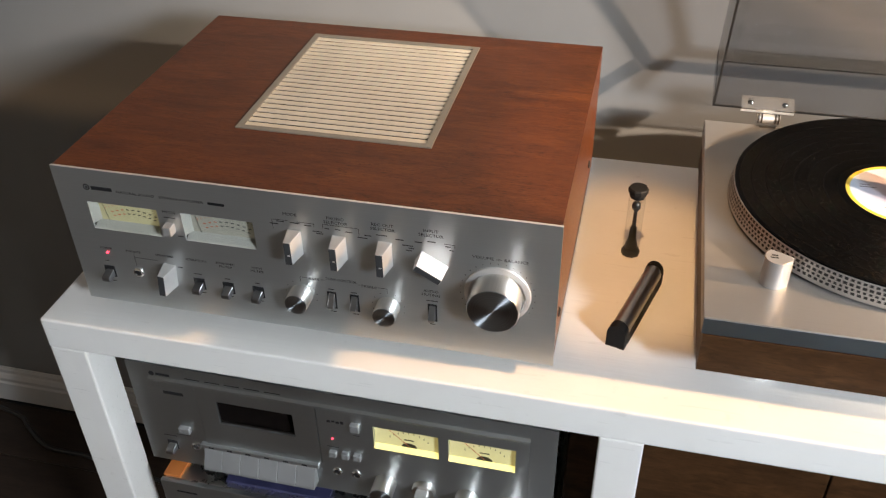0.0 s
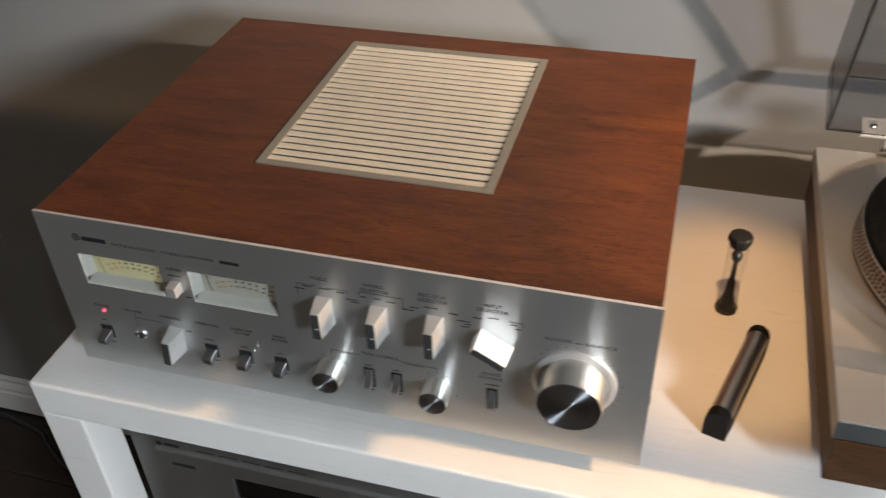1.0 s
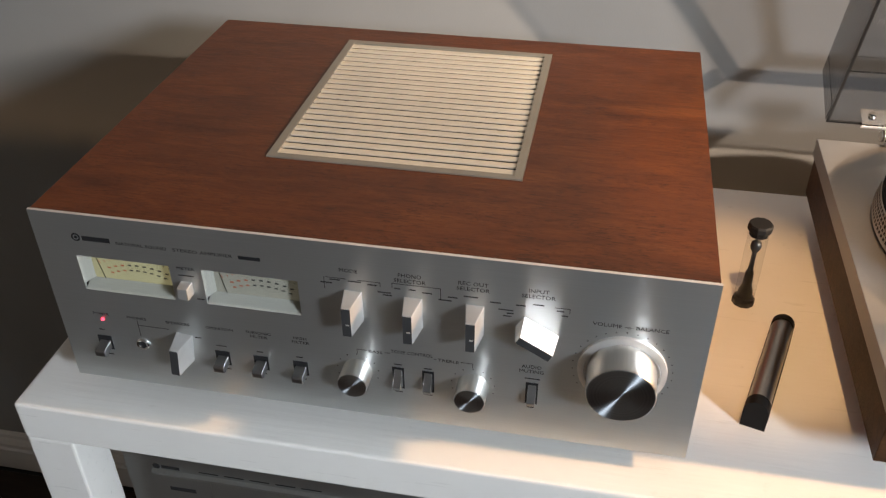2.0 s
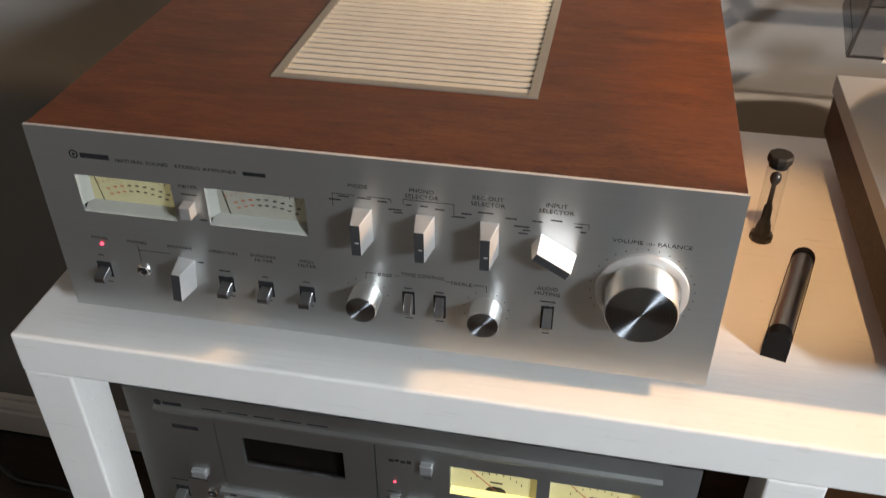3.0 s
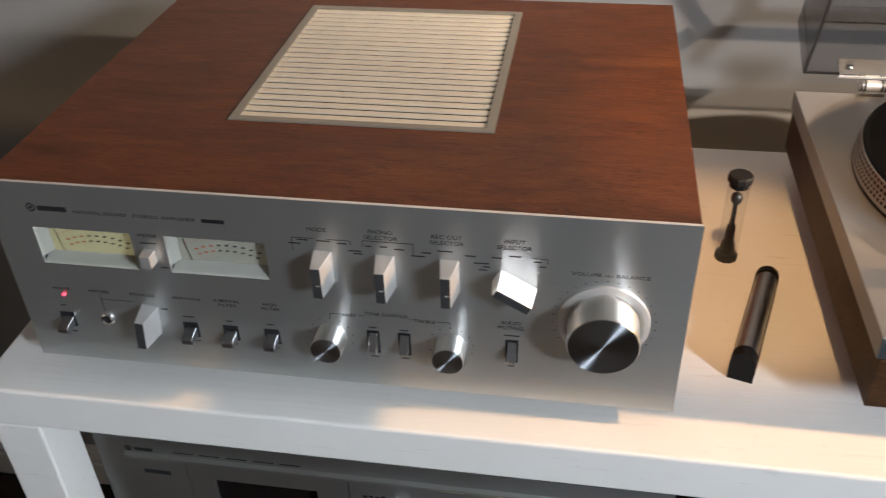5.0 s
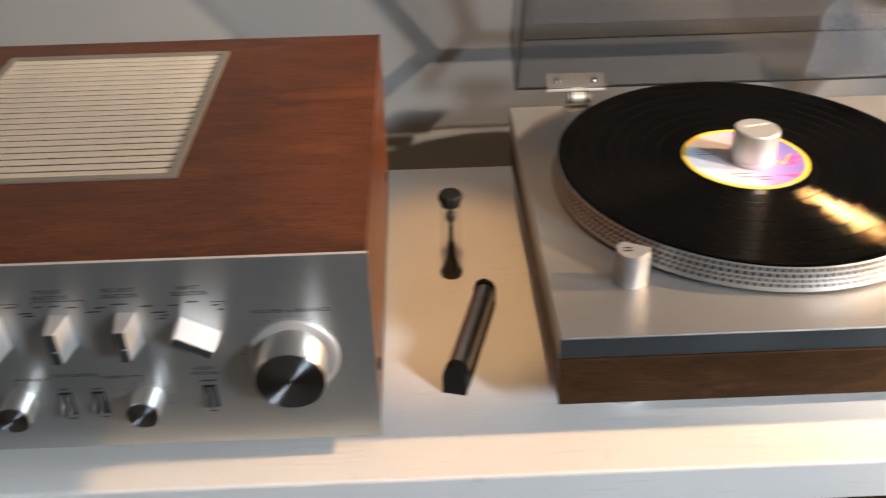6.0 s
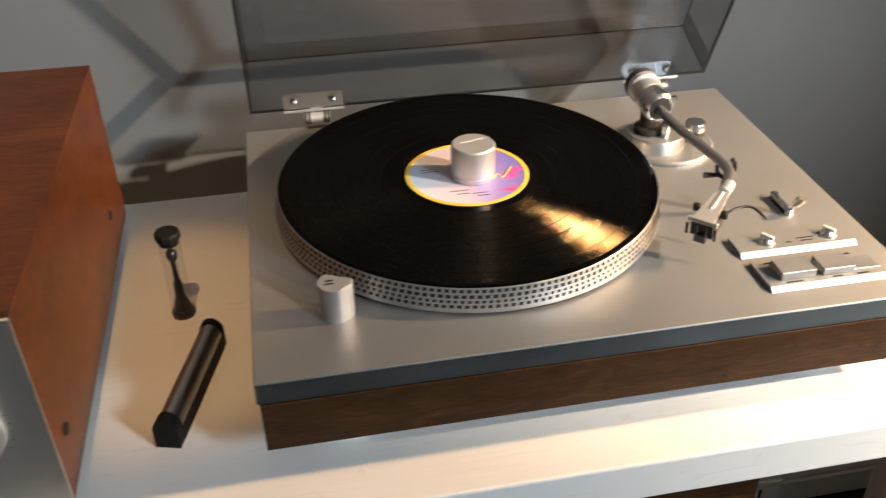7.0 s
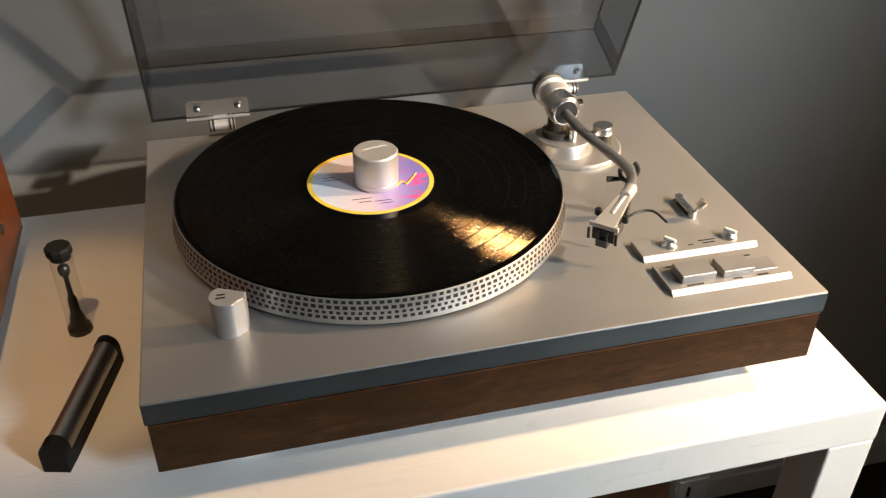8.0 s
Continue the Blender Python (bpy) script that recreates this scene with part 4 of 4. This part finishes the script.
    tagged(part("small_print", pr, INK, hi), kind="stuff")
    for x in (0.9695, 1.0205):
        k = part("pitch_knob", lathed([(0.0064, 0.0), (0.0060, 0.0016), (0.0042, 0.0030), (0.0036, 0.0044)], (x, 0.0905, TZ + 0.0038), "z", 24), SATIN, hi, "small metal trim knob", smooth=35)
        q = boxed(-0.0014, 0.0014, -0.0050, 0.0050, 0.0, 0.0032, bevel=0.0005, seg=1)
        q.transform(pose(x, 0.0905, TZ + 0.0072, 0, 0, 35))
        part("grip", q, WHITEPLASTIC, hi, "pale knob grip")
    # cueing lever
    part("cue_slot", boxed(1.0060, 1.0115, 0.1260, 0.1560, TZ, TZ + 0.0006), DARK, t)
    lv = part("cue_lever", pipe(bmesh.new(), [(1.0090, 0.1520, TZ + 0.0035), (1.0090, 0.1290, TZ + 0.0035)], 0.0030, 12), CHROME, t, "chrome cueing lever", smooth=50)
    part("lever_stem", pipe(bmesh.new(), [(1.0090, 0.1290, TZ + 0.004), (1.0125, 0.1255, TZ + 0.0125)], 0.0022, 10), CHROME, lv, smooth=50)
    part("lever_tip", pipe(bmesh.new(), [(1.0122, 0.1258, TZ + 0.0110), (1.0150, 0.1235, TZ + 0.0175)], 0.0038, 12), SATIN, lv, smooth=50)
    for yy in (0.1525, 0.1285):
        part("lever_pivot", lathed([(0.0034, 0.0), (0.0034, 0.0060), (0.0022, 0.0068)], (1.0090, yy, TZ), "z", 14), CHROME, lv, smooth=35)
    tonearm(t)
    lid(t)
    return t


def lid(t):
    """Smoked box lid, swung open so that its rear wall lies back and its top stands behind."""
    HINGE, TILT_BACK, DEEP, TALL, th = Vector((0, 0.3765, 0.0992)), 22.0, 0.067, 0.352, 0.0024
    x0, x1 = 0.5885, 1.0475

    def swung(bm):
        """From (x, back, up) in the lid's own frame to the world."""
        c, s = math.cos(radians(TILT_BACK)), math.sin(radians(TILT_BACK))
        for v in bm.verts:
            b, u = v.co.y, v.co.z
            v.co = Vector((v.co.x, HINGE.y + b * c - u * s, HINGE.z + b * s + u * c))
        return bm
    cover = part("lid", swung(boxed(x0, x1, DEEP - th, DEEP, th, TALL)), SMOKE, t, "smoked grey acrylic lid")
    part("lid_wall", swung(boxed(x0, x1, 0.0, DEEP, 0.0, th)), SMOKE, cover)
    part("lid_wall", swung(boxed(x0, x1, 0.0, DEEP, TALL, TALL + th)), SMOKE, cover)
    part("lid_wall", swung(boxed(x0, x0 + th, 0.0, DEEP - th, th, TALL)), SMOKE, cover)
    part("lid_wall", swung(boxed(x1 - th, x1, 0.0, DEEP - th, th, TALL)), SMOKE, cover)
    # Strips wider than the bends, so their shadows fall as broad bands.
    w = 0.021
    for a in ((x0 + w, x1 - w, DEEP, DEEP + 0.0004, 0.0, w), (x0 + w, x1 - w, DEEP, DEEP + 0.0004, TALL - w, TALL), (x0, x0 + w, DEEP, DEEP + 0.0004, 0.0, TALL), (x1 - w, x1, DEEP, DEEP + 0.0004, 0.0, TALL)):
        part("lid_bend", swung(boxed(*a)), SMOKEEDGE, cover, "clear strip along a bend of the lid, widened for its shadow band")
    for a in ((x0 - 0.0004, x0, 0.002, DEEP - 0.001, 0.0, w), (x1, x1 + 0.0004, 0.002, DEEP - 0.001, 0.0, w)):
        part("lid_bend", swung(boxed(*a)), SMOKEEDGE, cover, "clear strip along a bend of the lid, widened for its shadow band")
    rim = bmesh.new()
    e = 0.0014
    box(rim, x0 - 0.0002, x1 + 0.0002, -e, 0.0, 0.0, 0.0024)
    box(rim, x0 - 0.0002, x1 + 0.0002, -e, 0.0, TALL, TALL + 0.0024)
    box(rim, x0 - 0.0002, x0 + 0.0024, -e, 0.0, 0.0024, TALL)
    box(rim, x1 - 0.0024, x1 + 0.0002, -e, 0.0, 0.0024, TALL)
    part("lid_rim", swung(rim), BLACK, cover, "black sawn edge of the lid")
    for hx in (0.6485, 0.9885):
        br = bmesh.new()
        box(br, hx - 0.0285, hx + 0.0285, -0.0034, -0.0018, -0.0012, 0.0036)
        box(br, hx - 0.0285, hx + 0.0285, -0.0018, 0.0160, 0.0026, 0.0036)
        h = part("hinge", swung(br), CHROME, t, "bright metal lid hinge")
        lip = boxed(hx - 0.0288, hx + 0.0288, -0.0040, -0.0035, -0.0014, 0.0010)
        part("hinge_lip", swung(lip), BRIGHT, h, "bright folded lip")
        for sx in (-0.0185, 0.0185):
            sc = lathed([(0.0036, 0.0), (0.0034, 0.0022), (0.0018, 0.0030)], (hx + sx, 0.0075, 0.0036), "z", 16)
            part("hinge_screw", swung(sc), CHROME, h, smooth=35)
        part("hinge_barrel", lathed([(0.0050, -0.0122), (0.0050, 0.0122)], (hx + 0.002, 0.3680, 0.0925), "x", 24), BRIGHT, h, smooth=35)
        for rx in (-0.0108, -0.0075, 0.0075, 0.0108):
            part("hinge_band", lathed([(0.0056, -0.0009), (0.0056, 0.0009)], (hx + 0.002 + rx, 0.3680, 0.0925), "x", 24), BRONZE, h, smooth=35)
        part("hinge_plate", boxed(hx - 0.0075, hx + 0.0115, 0.3600, 0.3625, TZ, 0.0885, bevel=0.0005, seg=1), STEEL, h)


def record():
    r = thing("vinyl_record", (PLX, PLY, REC - 0.0002), "black vinyl record with a violet and pink label", "record")
    c = (PLX, PLY, REC)
    part("disc", lathed([(0.1527, 0.0), (0.1539, 0.0008), (0.1527, 0.0017), (0.1495, 0.0015), (0.0600, 0.0015), (0.0525, 0.0016), (0.0036, 0.0016)], c, "z", 180, cap=False), VINYL, r, at=c, smooth=30)
    lab = part("paper_label", lathed([(0.0508, 0.0016), (0.0508, 0.0019), (0.0036, 0.0019)], c, "z", 80, cap=False), LABEL, r, "violet, pink and pale blue paper label", at=c)
    part("label_ring", lathed([(0.0472, 0.0019), (0.0472, 0.0021), (0.0508, 0.0021), (0.0508, 0.0017)], c, "z", 80, cap=False), YELLOW, lab, "yellow printed ring", at=c)
    pr = bmesh.new()
    for x, y, w in ((-0.032, 0.012, 0.010), (-0.030, 0.008, 0.015), (-0.012, -0.026, 0.016), (0.004, -0.032, 0.013), (0.006, -0.036, 0.011), (-0.010, -0.031, 0.010)):
        box(pr, c[0] + x - w / 2, c[0] + x + w / 2, c[1] + y - 0.00045, c[1] + y + 0.00045, c[2] + 0.0019, c[2] + 0.0020)
    tagged(part("small_print", pr, INK, lab, at=c), kind="stuff")
    part("gold_script", pipe(bmesh.new(), curve_through([(c[0] + 0.018, c[1] - 0.014, c[2] + 0.0022), (c[0] + 0.024, c[1] - 0.007, c[2] + 0.0022), (c[0] + 0.027, c[1] - 0.012, c[2] + 0.0022), (c[0] + 0.034, c[1] - 0.003, c[2] + 0.0022), (c[0] + 0.038, c[1] + 0.003, c[2] + 0.0022)]), 0.0006, 6), YELLOW, lab, "gold handwriting stroke", at=c)


def record_weight():
    w = thing("record_weight", (PLX + 0.004, PLY - 0.004, REC + 0.0019), "matt silver cylindrical record weight on the label", "record weight")
    c = (PLX + 0.004, PLY - 0.004, REC + 0.0022)
    part("body", lathed([(0.0172, 0.0), (0.0176, 0.0010), (0.0176, 0.0040), (0.0172, 0.0043), (0.0172, 0.0052), (0.0178, 0.0056), (0.0178, 0.0278), (0.0166, 0.0290), (0.0004, 0.0290)], c, "z", 72), MATT, w, smooth=30)
    pr = bmesh.new()
    for i in range(8):
        q = boxed(-0.0008, 0.0008, -0.0011, 0.0011, 0.0, 0.00015)
        q.transform(pose(c[0] - 0.0085 + 0.0025 * i, c[1] + 0.003 + 0.0006 * i, c[2] + 0.0290, 0, 0, 14))
        me = bpy.data.meshes.new("tmp")
        q.to_mesh(me)
        q.free()
        pr.from_mesh(me)
        bpy.data.meshes.remove(me)
    part("engraving", pr, WHITEPLASTIC, w, "pale unreadable engraving")


turntable()
record()
record_weight()


# ---- record care tools between amplifier and turntable ----
def tube_brush():
    x, y = 0.5175, 0.2085
    b = thing("stylus_brush", (x, y, 0.0), "stylus brush in a clear plastic tube with black ends standing upright", "brush")
    c = (x, y, 0.0)
    out = [(0.0098, 0.0), (0.0098, 0.0042), (0.0086, 0.0062), (0.0052, 0.0072)]
    part("foot_cap", lathed(out, c, "z", 10), BLACK, b, "black base cap")
    part("stem", lathed([(0.0066, 0.0070), (0.0062, 0.0130), (0.0040, 0.0195), (0.0036, 0.0330), (0.0022, 0.0350), (0.0019, 0.0540), (0.0040, 0.0570), (0.0047, 0.0605), (0.0040, 0.0640), (0.0014, 0.0660)], c, "z", 18), BLACK, b, "black brush stem", smooth=50)
    part("tube", lathed([(0.0086, 0.0062), (0.0086, 0.0755)], c, "z", 32, cap=False), GLASS, b, "clear plastic tube", smooth=60)
    part("top_cap", lathed([(0.0078, 0.0715), (0.0080, 0.0752), (0.0094, 0.0758), (0.0103, 0.0776), (0.0103, 0.0815), (0.0092, 0.0832), (0.0004, 0.0834)], c, "z", 10), RUBBER, b, "black faceted cap")


def velvet_brush():
    """A record brush: half-round metal back over black plastic ends, aslant on the table."""
    a, b = Vector((0.5130, 0.0545, 0)), Vector((0.5440, 0.1640, 0))
    length = (b - a).length
    turn = math.degrees(math.atan2(b.y - a.y, b.x - a.x))
    t = thing("record_brush", ((a.x + b.x) / 2, (a.y + b.y) / 2, 0.0), "record cleaning brush with a dark metal back and black velvet sides", "brush")

    def place(bm):
        bm.transform(pose(a.x, a.y, 0, 0, 0, turn))
        return bm
    w, h = 0.0091, 0.0258

    def arch(k, base=0.0):
        return [(w * k, base), (w * k, h * 0.58 * k), *[(w * k * math.cos(q), h * 0.58 * k + h * 0.42 * k * math.sin(q)) for q in [math.pi * i / 12 for i in range(1, 12)]], (-w * k, h * 0.58 * k), (-w * k, base)]
    part("end_cap", place(prism(bmesh.new(), arch(1.0), "x", 0.0, 0.010)), RUBBER, t, "black plastic end", smooth=35)
    part("end_cap", place(prism(bmesh.new(), arch(1.0), "x", length - 0.006, length)), RUBBER, t, "black plastic end", smooth=35)
    part("metal_back", place(prism(bmesh.new(), arch(0.95, 0.011), "x", 0.010, length - 0.006)), STEEL, t, "dark brushed metal back", smooth=35)
    part("velvet_pad", place(prism(bmesh.new(), [(w * 1.04, 0.0), (w * 1.00, 0.0118), (-w * 1.00, 0.0118), (-w * 1.04, 0.0)], "x", 0.010, length - 0.006)), RUBBER, t, "black velvet pad")


tube_brush()
velvet_brush()


# ---- cassette deck and tuner under the table ----
def deck_meter(parent, x0, x1, z0, z1):
    y = -0.006
    m = part("meter", boxed(x0, x1, y + 0.0055, y + 0.0065, z0, z1), DECKMETER, parent, "glowing yellow level meter")
    part("lower_edge", prism(bmesh.new(), [(y, z0 + 0.0001), (y + 0.0055, z0 + 0.0001), (y + 0.0055, z0 + 0.0032)], "x", x0 + 0.0001, x1 - 0.0001), glow_edge, m, "bright lit lower edge")
    cx = (x0 + x1) / 2 + 0.002
    hub = bmesh.new()
    arc = [(cx + 0.0082 * math.cos(math.pi * i / 12), z0 + 0.0040 + 0.0060 * math.sin(math.pi * i / 12)) for i in range(13)]
    prism(hub, arc, "y", y + 0.0050, y + 0.0054)
    part("hub_plate", hub, BLACK, m)
    part("needle", pipe(bmesh.new(), [(cx, y + 0.0046, z0 + 0.006), (cx - 0.020, y + 0.0046, z1 - 0.006)], 0.0003, 6), REDINK, m)
    pr = bmesh.new()
    for i in range(9):
        a = radians(140 - 100 * i / 8)
        px, pz = cx + 0.026 * math.cos(a), z0 - 0.002 + 0.026 * math.sin(a)
        box(pr, px - 0.0003, px + 0.0003, y + 0.0050, y + 0.0054, pz, pz + 0.0022)
    box(pr, cx - 0.005, cx + 0.005, y + 0.0050, y + 0.0054, z0 + 0.0140, z0 + 0.0152)
    part("scale_marks", pr, INK, m)


glow_edge = glowing("deck_meter_edge", (0.8, 0.75, 0.3), (1.0, 0.88, 0.30), 0.55)


def cassette_deck():
    x0, x1, z0, z1, y = 0.0195, 0.4725, -0.2125, -0.0625, -0.005
    d = thing("cassette_deck", (0.246, 0.14, -0.230), "silver-grey cassette deck with glowing yellow meters and piano keys", "cassette deck")
    part("case", boxed(x0 + 0.006, x1 - 0.006, y + 0.006, 0.28, z0 + 0.003, z1 - 0.003), SLATE, d, "dark metal case")
    M1, M2, WIN = (0.2870, 0.3550, -0.1305, -0.0985), (0.3650, 0.4330, -0.1305, -0.0985), (0.1155, 0.2010, -0.1340, -0.1005)
    f = part("faceplate", holed(bmesh.new(), x0, x1, z0, z1, y, y + 0.006, [(0.0435, 0.4465, -0.170, -0.0830)], facing), GREYPANEL, d, "silver-grey front frame")
    part("inner_plate", holed(bmesh.new(), 0.0437, 0.0935, -0.1698, -0.0832, y - 0.001, y + 0.005, [], facing), GREYPANEL, f)
    door = part("cassette_door", holed(bmesh.new(), 0.0945, 0.2265, -0.1698, -0.0832, y - 0.002, y + 0.003, [WIN], facing), GREYPANEL, d, "hinged cassette door")
    part("meter_plate", holed(bmesh.new(), 0.2275, 0.4463, -0.1698, -0.0832, y - 0.001, y + 0.005, [M1, M2], facing), GREYPANEL, f)
    part("ledge", prism(bmesh.new(), [(y - 0.0002, -0.0785), (y - 0.0032, -0.0806), (y - 0.0032, -0.0816), (y - 0.0021, -0.0840)], "x", 0.0437, 0.4463), GREYPANEL, f, "bright sloping ledge")
    part("window_glass", boxed(WIN[0], WIN[1], y + 0.0005, y + 0.0015, WIN[2], WIN[3]), DARKGLASS, door, "clear cassette window")
    part("cassette_bay", boxed(WIN[0] - 0.004, WIN[1] + 0.004, y + 0.011, y + 0.013, WIN[2] - 0.004, WIN[3] + 0.004), DARK, door, "dark cassette bay")
    for rx in (0.138, 0.162, 0.186):
        part("reel_hub", lathed([(0.0030, 0.0), (0.0024, 0.006)], (rx, y + 0.011, -0.1080), "y", 12), SATIN, door, smooth=30)
    part("cassette_stripe", boxed(0.138, 0.188, y + 0.0070, y + 0.0090, -0.1310, -0.1140), CASSETTE, door, "dark red cassette label behind the window")
    deck_meter(f, *M1)
    deck_meter(f, *M2)
    for i in range(6):
        a = 0.0905 + i * 0.0215
        q = prism(bmesh.new(), [(y, -0.1745), (y - 0.0040, -0.1765), (y - 0.0140, -0.1975), (y - 0.0140, -0.2010), (y, -0.2020)], "x", a, a + 0.0212)
        bmesh.ops.bevel(q, geom=q.edges[:], offset=0.0006, segments=1, affect="EDGES")
        part("piano_key", q, KEYMETAL, d, "flat silver transport key")
    part("key_shelf", boxed(0.088, 0.224, y - 0.006, y, -0.1745, -0.1690, bevel=0.0005, seg=1), PANEL, d)
    bars([(0.0905 + i * 0.0215 + 0.007, 0.0905 + i * 0.0215 + 0.013, -0.1728, -0.1708) for i in range(6)], y - 0.0061, d, INK)
    for x, z, w, h in ((0.0715, -0.1530, 0.013, 0.008), (0.2685, -0.1030, 0.010, 0.010), (0.2415, -0.1480, 0.008, 0.007), (0.2550, -0.1480, 0.008, 0.008), (0.2680, -0.1475, 0.008, 0.008)):
        part("push_button", boxed(x - w / 2, x + w / 2, y - 0.0058, y, z - h / 2, z + h / 2, bevel=0.0007, seg=1), KEYMETAL, d, "small square push button")
    toggle(f, 0.0500, -0.1840, 0.012, 0.013, y=y)
    for x, z in ((0.0785, -0.1800), (0.2430, -0.1785), (0.2640, -0.1785)):
        jack(f, x, z, 0.0052, y)
    for x, r in ((0.2960, 0.0120), (0.3840, 0.0120), (0.4290, 0.0120)):
        round_knob(d, x, -0.1830, r, 0.021, y)
    sw = part("timer_switch", lathed([(0.0125, 0.0), (0.0125, 0.004), (0.0115, 0.006), (0.0105, 0.006)], (0.3380, y, -0.1830), "y", 40), KNOBSIDE, d, "round switch with a flat pale grip", smooth=35)
    part("grip", boxed(0.3315, 0.3445, y - 0.019, y - 0.006, -0.1905, -0.1765, bevel=0.0008, seg=1), BRIGHT, sw)
    part("record_led", lathed([(0.0014, 0.0), (0.0012, 0.0012), (0.0006, 0.0018)], (0.2420, y, -0.1270), "y", 14), LED, d, "small glowing red light")
    rows = [(0.0520, 0.0680, -0.0770, -0.0735), (0.2380, 0.2420, -0.1030, -0.1000), (0.2428, 0.2465, -0.1020, -0.0995), (0.2475, 0.2515, -0.1030, -0.1000), (0.2525, 0.2560, -0.1030, -0.0990), (0.0560, 0.0790, -0.1020, -0.0975), (0.0590, 0.0760, -0.1645, -0.1635), (0.0420, 0.0580, -0.1690, -0.1680), (0.2650, 0.2720, -0.1170, -0.1160), (0.2350, 0.2480, -0.1400, -0.1390)]
    rows += [(0.0850 + i * 0.022, 0.0850 + i * 0.022 + 0.017, -0.0760, -0.0748) for i in range(5)]
    bars(rows[:1] + rows[10:], y, d, INK)
    bars(rows[1:10], y - 0.001, d, INK)
    part("maker_mark", lathed([(0.0032, 0.0), (0.0032, 0.0002)], (0.0475, y, -0.0752), "y", 20), INK, d)
    for fx in (0.06, 0.43):
        for fy in (0.03, 0.24):
            part("foot", lathed([(0.014, 0.0), (0.015, 0.0200)], (fx, fy, -0.2300), "z", 20), RUBBER, d)


def tuner():
    t = thing("tuner", (0.25, 0.14, -0.375), "silver hi-fi tuner on the shelf below the cassette deck", "tuner")
    part("case", boxed(0.0350, 0.4680, -0.0155, 0.29, -0.362, -0.2305, bevel=0.001), SATIN, t, "silver metal case")
    part("faceplate", boxed(0.0320, 0.4710, -0.0215, -0.0158, -0.364, -0.2302, bevel=0.0008), GREYPANEL, t, "silver-grey front")
    bars([(0.050, 0.075, -0.246, -0.2435)], -0.0215, t, INK)
    for fx in (0.07, 0.43):
        for fy in (0.03, 0.25):
            part("foot", lathed([(0.014, 0.0), (0.015, 0.0132)], (fx, fy, -0.3750), "z", 20), RUBBER, t)
    solo("orange_card", boxed(0.0335, 0.0540, -0.0150, 0.060, -0.2300, -0.2265, bevel=0.0004), ORANGE, (0.044, 0.02, -0.2300), "bright orange card lying on the tuner", "card")
    cd = thing("disc_case", (0.165, 0.05, -0.2300), "clear plastic disc case lying on the tuner", "disc case")
    part("lid", boxed(0.105, 0.232, -0.012, 0.110, -0.2250, -0.2210, bevel=0.0008), GLASS, cd, "clear plastic lid")
    part("insert", boxed(0.108, 0.229, -0.009, 0.107, -0.2298, -0.2252), plain("dark_blue_print", (0.05, 0.05, 0.12), 0.4, 0.0, 0.3, 30.0), cd, "dark blue printed insert")


cassette_deck()
tuner()


# ---- floor level ----
def power_cable():
    z = FLOOR + 0.004
    pts = [(-1.104, 0.462, z), (-0.804, 0.466, z), (-0.654, 0.445, z), (-0.611, 0.420, z), (-0.566, 0.392, z), (-0.533, 0.380, z), (-0.489, 0.378, z), (-0.448, 0.377, z), (-0.308, 0.357, z), (0.10, 0.300, z)]
    solo("power_cable", pipe(bmesh.new(), curve_through(pts, 8), 0.0042, 8), BLACK, (-0.4, 0.35, FLOOR), "black power cable lying on the floor", "cable", smooth=60)


def wall_plug():
    y0, y1, z = 0.442, 0.4795, FLOOR
    p = thing("plug_adapter", (1.315, 0.46, FLOOR), "pale plastic mains adapter standing against the baseboard", "adapter")
    q = prism(bmesh.new(), [(1.303, z), (1.330, z), (1.336, z + 0.045), (1.346, z + 0.080), (1.344, z + 0.112), (1.286, z + 0.112), (1.284, z + 0.086), (1.296, z + 0.045)], "y", y0, y1)
    bmesh.ops.bevel(q, geom=q.edges[:], offset=0.003, segments=2, affect="EDGES")
    part("body", q, WHITEPLASTIC, p, smooth=40)
    part("slot", boxed(1.304, 1.310, y0 - 0.0006, y0 + 0.0002, z + 0.072, z + 0.096), DARK, p)


def low_cabinet():
    c = thing("low_cabinet", (0.727, 0.19, FLOOR), "dark brown wooden cabinet standing under the table", "cabinet")
    x0, x1, y0, y1, z1 = 0.479, 0.977, 0.030, 0.345, -0.052
    part("body", boxed(x0, x1, y0 + 0.018, y1, FLOOR, z1, bevel=0.001), DARKWOOD, c)
    xm = (x0 + x1) / 2
    for a, b in ((x0 + 0.002, xm - 0.001), (xm + 0.001, x1 - 0.002)):
        part("door", boxed(a, b, y0, y0 + 0.0175, FLOOR + 0.03, z1 - 0.004, bevel=0.001), DARKWOOD, c)


power_cable()
wall_plug()
low_cabinet()


# ---- floorboards ----
def floorboards():
    ground = bpy.data.objects["floor"]
    rng = random.Random(4)
    wide, gap, long = 0.125, 0.0016, 1.15
    board = boxed(0, long - gap, 0, wide - gap, -0.006, 0.0, bevel=0.0009, seg=1)
    me = finish(board, "floorboard", FLOORWOOD)
    row = 0
    y = -2.9
    while y < BACK - wide:
        x = -1.9 + rng.uniform(-0.5, 0.0)
        while x < 1.75:
            a, b = max(x, -1.798), min(x + long, 1.798)
            if b - a > 0.02:
                o = new("floorboard", me)
                o.parent = ground
                o.location = Vector((a, y, FLOOR)) - ground.location
                o.scale = ((b - a) / long, 1.0, 1.0)
            x += long
        y += wide
        row += 1


floorboards()
